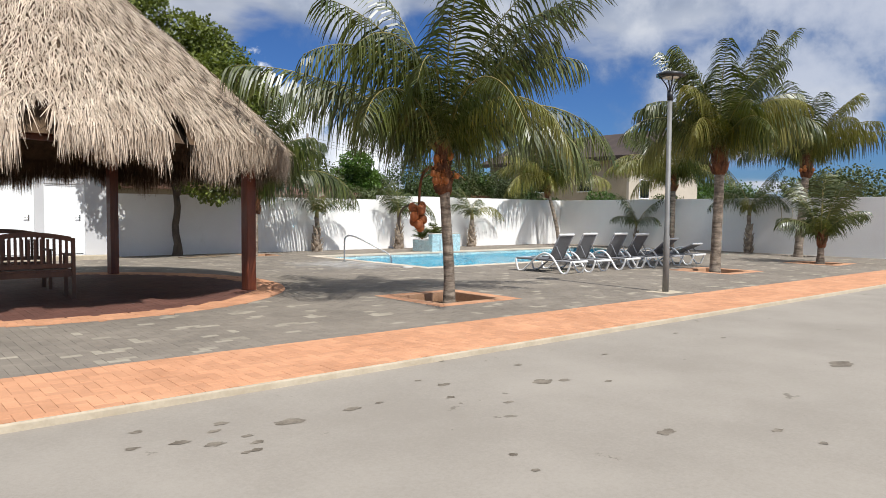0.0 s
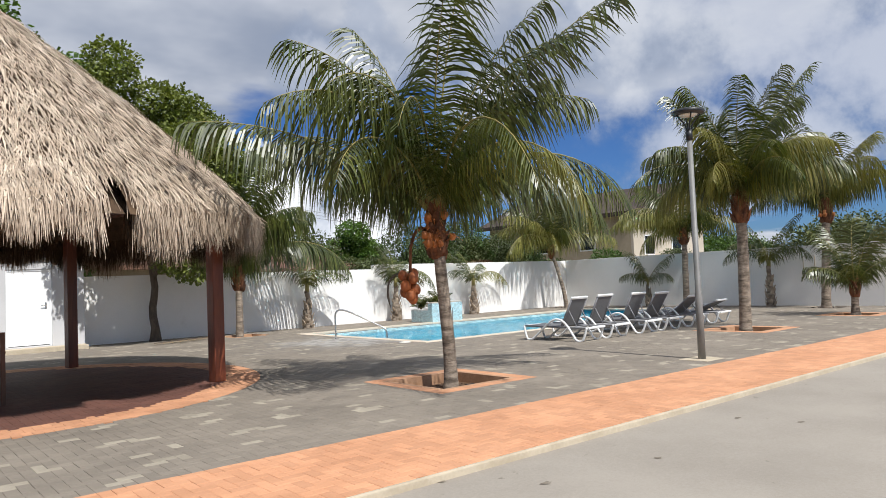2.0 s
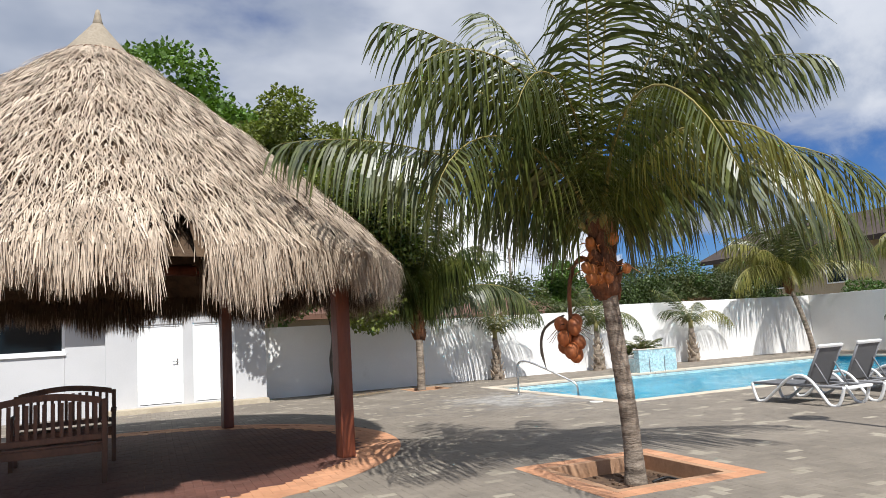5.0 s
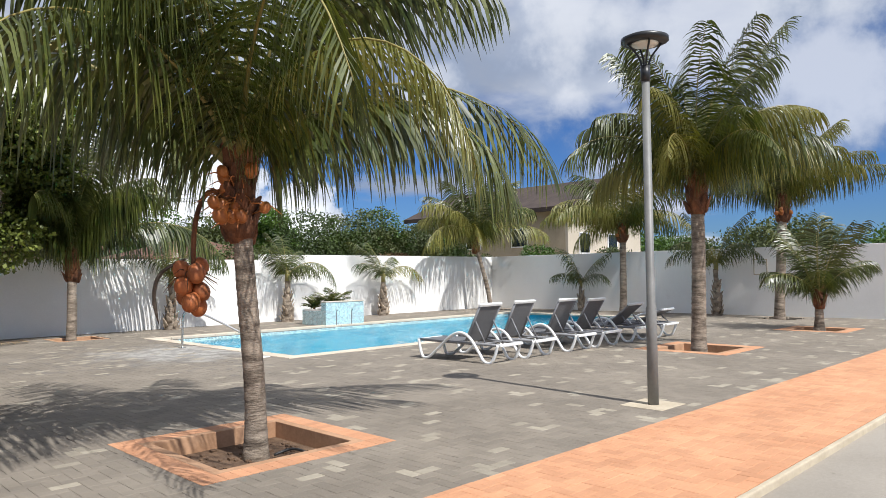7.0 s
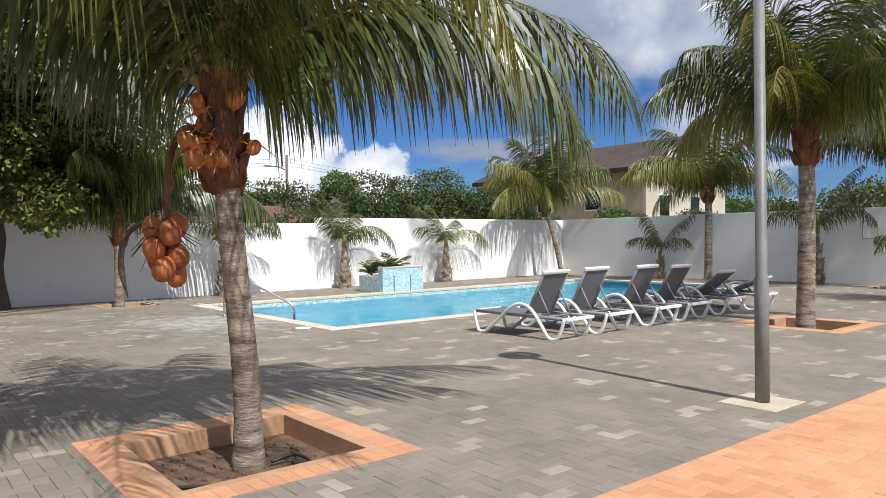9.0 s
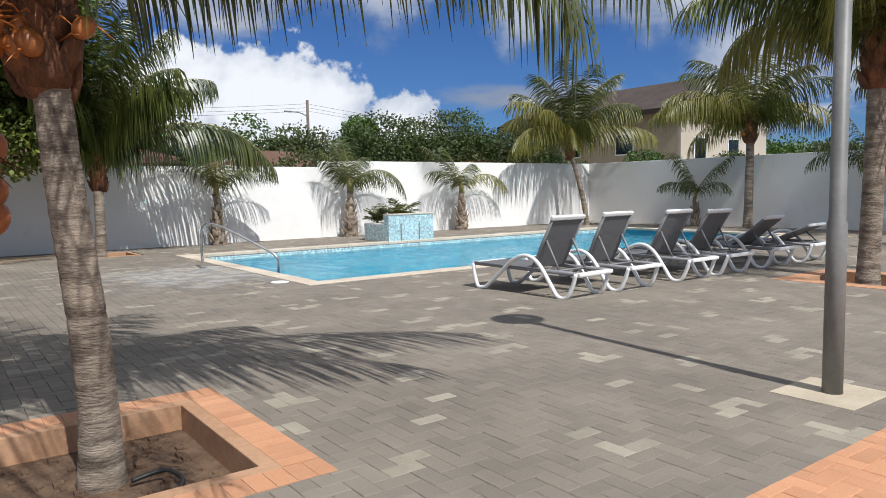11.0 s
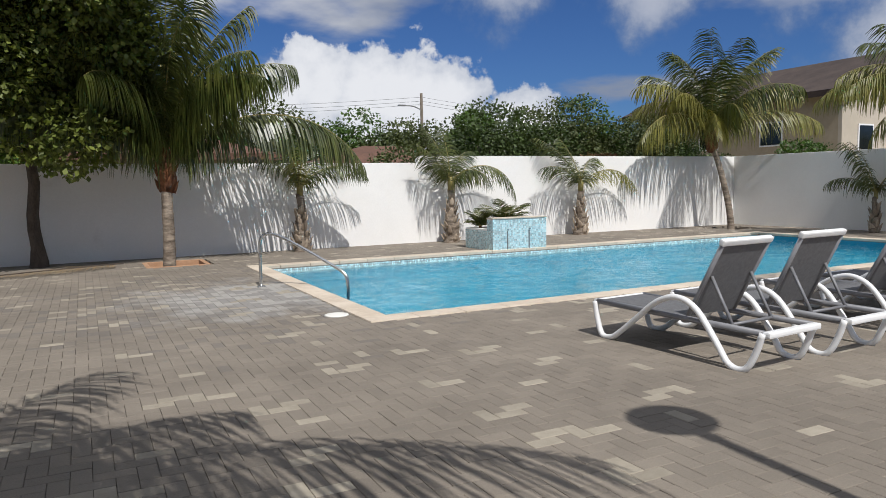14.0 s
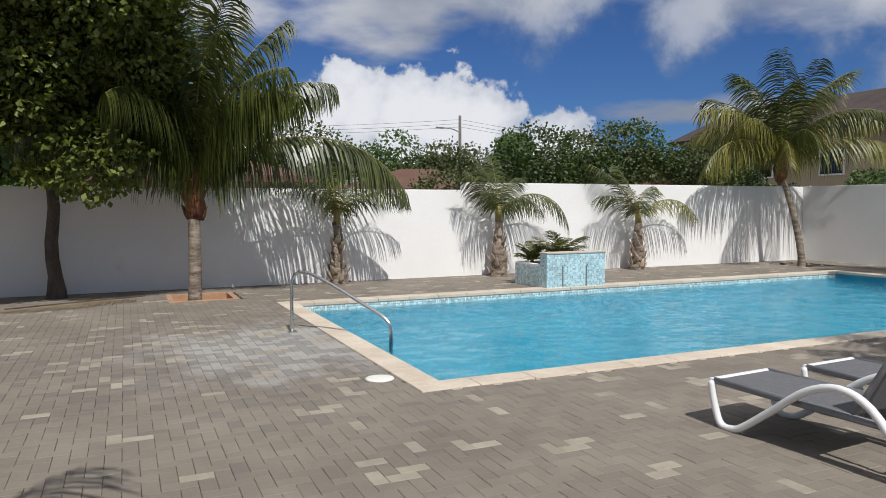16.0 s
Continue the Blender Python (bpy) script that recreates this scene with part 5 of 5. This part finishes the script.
def gable_house(at, sx, sy, wall_h, ridge_h, label):
    """House whose ridge runs along y, with deep eaves and a pale sunny end wall."""
    ob = thing("house", at, label, "house")
    part("wall", box_bm((0, 0.2, -0.3, sx, sy, wall_h)), M["cream"], ob)
    bm = box_bm((0, 0, -0.3, sx, 0.197, wall_h))
    tri = [bm.verts.new(p) for p in ((0, 0, wall_h + 0.002), (sx, 0, wall_h + 0.002), (sx / 2, 0, ridge_h - 0.3), (0, 0.19, wall_h + 0.002), (sx, 0.19, wall_h + 0.002), (sx / 2, 0.19, ridge_h - 0.3))]
    for q in ((0, 1, 2), (5, 4, 3), (0, 2, 5, 3), (1, 4, 5, 2), (0, 3, 4, 1)):
        bm.faces.new([tri[k] for k in q])
    part("end_wall", bm, M["cream_light"], ob, "pale painted end wall")
    for sgn in (-1, 1):
        bm = bmesh.new()
        low_x = sx / 2 + sgn * (sx / 2 + 0.8)
        low_z = wall_h - 0.05
        ring_ = [bm.verts.new(p) for y in (-0.7, sy + 0.7) for p in ((low_x, y, low_z), (sx / 2 + sgn * 0.004, y, ridge_h), (sx / 2 + sgn * 0.004, y, ridge_h - 0.22), (low_x, y, low_z - 0.3))]
        for q in ((0, 1, 5, 4), (1, 2, 6, 5), (2, 3, 7, 6), (3, 0, 4, 7), (0, 3, 2, 1), (4, 5, 6, 7)):
            bm.faces.new([ring_[k] for k in q])
        bmesh.ops.recalc_face_normals(bm, faces=bm.faces[:])
        part("roof_slope", bm, M["roof"], ob)
    for y in (3.2, 7.4, 11.6):
        fr = part("window", box_bm((-0.06, y, 3.2, -0.003, y + 1.4, 4.5)), M["door_white"], ob)
        part("pane", box_bm((-0.075, y + 0.08, 3.28, -0.062, y + 1.32, 4.42)), M["glass"], fr)
    for x in (1.2, 4.6):
        fr = part("window", box_bm((x, -0.06, 2.7, x + 1.2, -0.003, 4.1)), M["door_white"], ob)
        part("pane", box_bm((x + 0.08, -0.075, 2.78, x + 1.12, -0.062, 4.02)), M["glass"], fr)
    part("porch_roof", box_bm((-0.4, -1.3, 2.0, 7.0, -0.003, 2.25), bevel=0.03), M["kerb"], ob, "pale flat porch roof")
    return ob


gable_house((41.0, 28.5, 0.0), 9.0, 14.0, 5.75, 7.9, "two-storey cream house with a brown gable roof behind the wall")
house((19.0, 40.0, 0.0), 8.0, 6.0, 2.5, 3.7, M["cream"], M["red_roof"], "low house with a reddish roof behind the wall", [("s", 1.5, 1.2, 1.2, 1.0)])
house((8.0, 36.0, 0.0), 7.0, 6.0, 2.8, 4.0, M["cream"], M["red_roof"], "low cream house with a rusty roof behind the wall", [("s", 1.5, 1.2, 1.2, 1.0)])
up = thing("utility_pole", (36.0, 65.0, -0.3), "dark wooden utility pole with a street light arm", "utility pole")
tube("mast", [(0, 0, 0), (0, 0, 10.1)], [0.18, 0.12], M["wood_pole"], up, 10)
tube("lamp_arm", arc([(0, 0, 8.6), (-0.8, 0, 8.9), (-1.7, 0, 8.95)], 4), 0.05, M["pole"], up, 6)
part("lamp_head", box_bm((-2.3, -0.12, 8.88, -1.6, 0.12, 9.02), bevel=0.03), M["pole"], up)

for k, (z, dz) in enumerate(((9.75, 0.0), (9.3, 0.1), (8.9, 0.2))):
    for far in (-1, 1):
        line = [(far * 40 * s, 6 * s, z - 2.2 * math.sin(math.pi * s) * 0.5 + dz) for s in [i / 14 for i in range(15)]]
        tube("cable", line, 0.012, M["hose"], up, 4)

# small grey meter frame on the shaded wall
meter = thing("wall_meter", (WALL_X, 11.6, 1.6), "small grey metal frame fixed to the white wall", "meter box")
part("frame", box_bm((-0.03, -0.22, -0.26, 0.0, -0.195, 0.26), (-0.03, 0.195, -0.26, 0.0, 0.22, 0.26), (-0.03, -0.195, 0.235, 0.0, 0.195, 0.26), (-0.03, -0.195, -0.26, 0.0, 0.195, -0.235), bevel=0.004), M["kerb"], meter)
part("panel", box_bm((-0.015, -0.195, -0.235, -0.003, 0.195, 0.235)), M["white_wall"], meter)

# fallen dry frond beside the wall
rng = random.Random(91)
v, f, line = frond_data(rng, 2.3, 4, 8, 0.5, 54, 0.3)
fallen = thing("fallen_frond", pose(8.95, 22.0, 0.04, 0, 0, 204), "dry brown palm frond lying on the paving", "palm frond")
put("leaflets", mesh("leaflets", [(a[0], a[1], max(0.0, a[2] * 0.3)) for a in v], f, M["frond_dead"]), fallen)
tube("stalk", [(p.x, p.y, 0.02) for p in line], 0.012, M["trunk"], fallen, 5)

# ---- pavers, last ----
W = 0.105


def herringbone(x0, y0, x1, y1, keep, split, near, parent, mats, light=None, seed=0):
    """Pavers two to one, laid at right angles; near ones are single pieces, the rest one joined part."""
    g, h, top, low = 0.0011, 0.0030, 0.0, -0.05
    base = []
    for along in (0, 1):
        a, b = (2 * W, W) if along == 0 else (W, 2 * W)
        vv = [(g, g, low), (a - g, g, low), (a - g, b - g, low), (g, b - g, low),
              (g, g, top - h), (a - g, g, top - h), (a - g, b - g, top - h), (g, b - g, top - h),
              (g + h, g + h, top), (a - g - h, g + h, top), (a - g - h, b - g - h, top), (g + h, b - g - h, top)]
        ff = [(8, 9, 10, 11)]
        for i in range(4):
            j = (i + 1) % 4
            ff += [(i, j, 4 + j, 4 + i), (4 + i, 4 + j, 8 + j, 8 + i)]
        base.append((vv, ff))
    single = [[mesh("paver", vv, ff, m) for vv, ff in base] for m in mats[:2]]
    rest = [([], []), ([], [])]
    r = random.Random(seed)
    nx, ny = int((x1 - x0) / W) + 1, int((y1 - y0) / W) + 1
    chosen = set()
    if light:
        step = light
        jx = 0
        y = 0
        while y < ny:
            x = jx % 9
            while x < nx:
                cx, cy = x + r.randint(-2, 2), y + r.randint(-1, 1)
                for dx, dy in r.choice((((0, 0), (1, 0)), ((0, 0), (1, 0), (2, 1), (3, 1)), ((0, 0), (1, 0), (2, 0), (1, 1)), ((0, 0), (1, 0), (2, 0), (3, 0), (1, 1), (2, 1)), ((0, 0),), ((0, 0), (0, 1)), ((0, 0), (1, 0), (2, 0), (3, 0), (4, 1)))):
                    chosen.add((cx + dx, cy + dy))
                x += step + r.randint(-2, 2)
            y += 5
            jx += 4
    count = 0
    for j in range(-1, ny + 2):
        for i in range(-1, nx + 1):
            k = (i - j) % 4
            if k == 0:
                along, ci, cj = 0, i, j
            elif k == 2:
                along, ci, cj = 1, i, j - 1
            else:
                continue
            px, py = x0 + ci * W, y0 + cj * W
            a, b = (2 * W, W) if along == 0 else (W, 2 * W)
            if not keep(px, py, px + a, py + b):
                continue
            m = 1 if (ci, cj) in chosen or (along == 0 and (ci + 1, cj) in chosen) else 0
            dz = r.uniform(-0.0015, 0.0015)
            if split and near(px, py) and count < 300 and y0 <= py and py + b <= y1:
                put("paver", single[m][along], parent, (px, py, dz))
                count += 1
            else:
                vv, ff = rest[m]
                q = len(vv)
                vv.extend([(min(max(px + x, x0), x1), min(max(py + y, y0), y1), z + dz) for x, y, z in base[along][0]])
                ff.extend([tuple(q + n for n in face) for face in base[along][1]])
    for m in (0, 1):
        if rest[m][0]:
            put("pavers_rest", mesh("pavers_rest", *rest[m], mats[2 + m]), parent)["kind"] = "stuff"


def clear_of(px0_, py0_, px1_, py1_):
    """Whether a paver lies outside the pool, the pits, their borders, the lamp's slab and the gazebo's floor."""
    for x0, y0, x1, y1 in [(POOL[0] - 0.14, POOL[1] - 0.14, POOL[2] + 0.14, POOL[3] + 0.14), PL] + HOLES[1:]:
        if px1_ > x0 + 0.01 and px0_ < x1 - 0.01 and py1_ > y0 + 0.01 and py0_ < y1 - 0.01:
            return False
    cx_, cy_ = (px0_ + px1_) / 2 - gx, (py0_ + py1_) / 2 - gy
    return cx_ * cx_ + cy_ * cy_ > (GAZEBO_R - 0.02) ** 2 and py1_ > STRIP_Y + 0.01 and py0_ < WALL_Y and px0_ < WALL_X and not (px1_ > -14 and px0_ < 5.42 and py1_ > HOUSE_Y - 0.45)


herringbone(-13.9, STRIP_Y, WALL_X, WALL_Y, clear_of, True, lambda x, y: 8.3 < x < 11.0 and 9.0 < y < 12.2, plaza, (M["paver"], M["paver_light"], M["paver_stuff"], M["paver_light_stuff"]), 12, 7)
strip = tagged(part("paved_strip", box_bm((-13.9, KERB_Y, -0.044, WALL_X, STRIP_Y - 0.002, -0.040)), M["orange_bed"], None), "orange paver border strip along the road", "pavement", kind="structure")
herringbone(-13.9, KERB_Y + 0.004, WALL_X, STRIP_Y, lambda a, b, c, d: d > KERB_Y + 0.01 and b < STRIP_Y - 0.01 and a < WALL_X, True, lambda x, y: 6.6 < x < 12.2, strip, (M["orange"], M["orange"], M["orange_stuff"], M["orange_stuff"]), None, 9)
floor = tagged(part("gazebo_floor", bmesh.new(), M["bed"], None), "round orange-red paved floor under the gazebo", "floor", kind="structure")
v, f = [], []
for r, z in ((GAZEBO_R, -0.045), (GAZEBO_R, -0.012)):
    v += [(gx + r * math.cos(k * math.pi / 48), gy + r * math.sin(k * math.pi / 48), z) for k in range(96)]
f = [tuple(range(96, 192))] + [(k, (k + 1) % 96, 96 + (k + 1) % 96, 96 + k) for k in range(96)]
floor.data = mesh("gazebo_floor", v, f, M["orange_bed"])
# dark disc sized to cover the floor's shaded part
herringbone(gx - 4.0, gy - 4.0, gx + 4.0, gy + 4.0, lambda a, b, c, d: ((a + c) / 2 - gx) ** 2 + ((b + d) / 2 - gy) ** 2 < 3.7 ** 2, False, None, floor, (M["brown_shade_paver"],) * 4, None, 11)
herringbone(gx - GAZEBO_R, gy - GAZEBO_R, gx + GAZEBO_R, gy + GAZEBO_R, lambda a, b, c, d: 3.7 ** 2 <= ((a + c) / 2 - gx) ** 2 + ((b + d) / 2 - gy) ** 2 < (GAZEBO_R - 0.16) ** 2, True, lambda x, y: y < gy - 2.3, floor, (M["orange"], M["orange"], M["orange_stuff"], M["orange_stuff"]), None, 10)
# soldier course round the floor and round the pits
me = mesh("border_brick", [(-0.10, -0.0508, -0.05), (0.10, -0.0508, -0.05), (0.10, 0.0508, -0.05), (-0.10, 0.0508, -0.05), (-0.10, -0.0508, 0.0), (0.10, -0.0508, 0.0), (0.10, 0.0508, 0.0), (-0.10, 0.0508, 0.0)],
          [(4, 5, 6, 7), (0, 1, 5, 4), (1, 2, 6, 5), (2, 3, 7, 6), (3, 0, 4, 7)], M["orange"])
count = int(2 * math.pi * (GAZEBO_R - 0.1) / 0.1045)
for k in range(count):
    a = 2 * math.pi * k / count
    put("border_brick", me, floor, Matrix.Translation((gx + (GAZEBO_R - 0.1) * math.cos(a), gy + (GAZEBO_R - 0.1) * math.sin(a), 0.003)) @ pose(0, 0, 0, 0, 0, math.degrees(a)))
for key in "abc":
    x, y, r = PITS[key]
    q = r + 0.34
    part("cut_pavers", box_bm((x - q, y - q, -0.0445, x + q, y - r, -0.007), (x - q, y + r, -0.0445, x + q, y + q, -0.007), (x - q, y - r, -0.0445, x - r, y + r, -0.007), (x + r, y - r, -0.0445, x + q, y + r, -0.007)), M["paver_stuff"], plaza)
    n = round(2 * (r + 0.2) / 0.1045)
    for k in range(n):
        u = -r - 0.2 + (k + 0.5) * (2 * r + 0.4) / n
        for px, py, rz in ((x + u, y - r - 0.1, 90), (x + u, y + r + 0.1, 90), (x - r - 0.1, y + u, 0), (x + r + 0.1, y + u, 0)):
            if abs(u) > r and rz == 0:
                continue
            put("border_brick", me, plaza, Matrix.Translation((px, py, 0.003)) @ pose(0, 0, 0, 0, 0, rz))
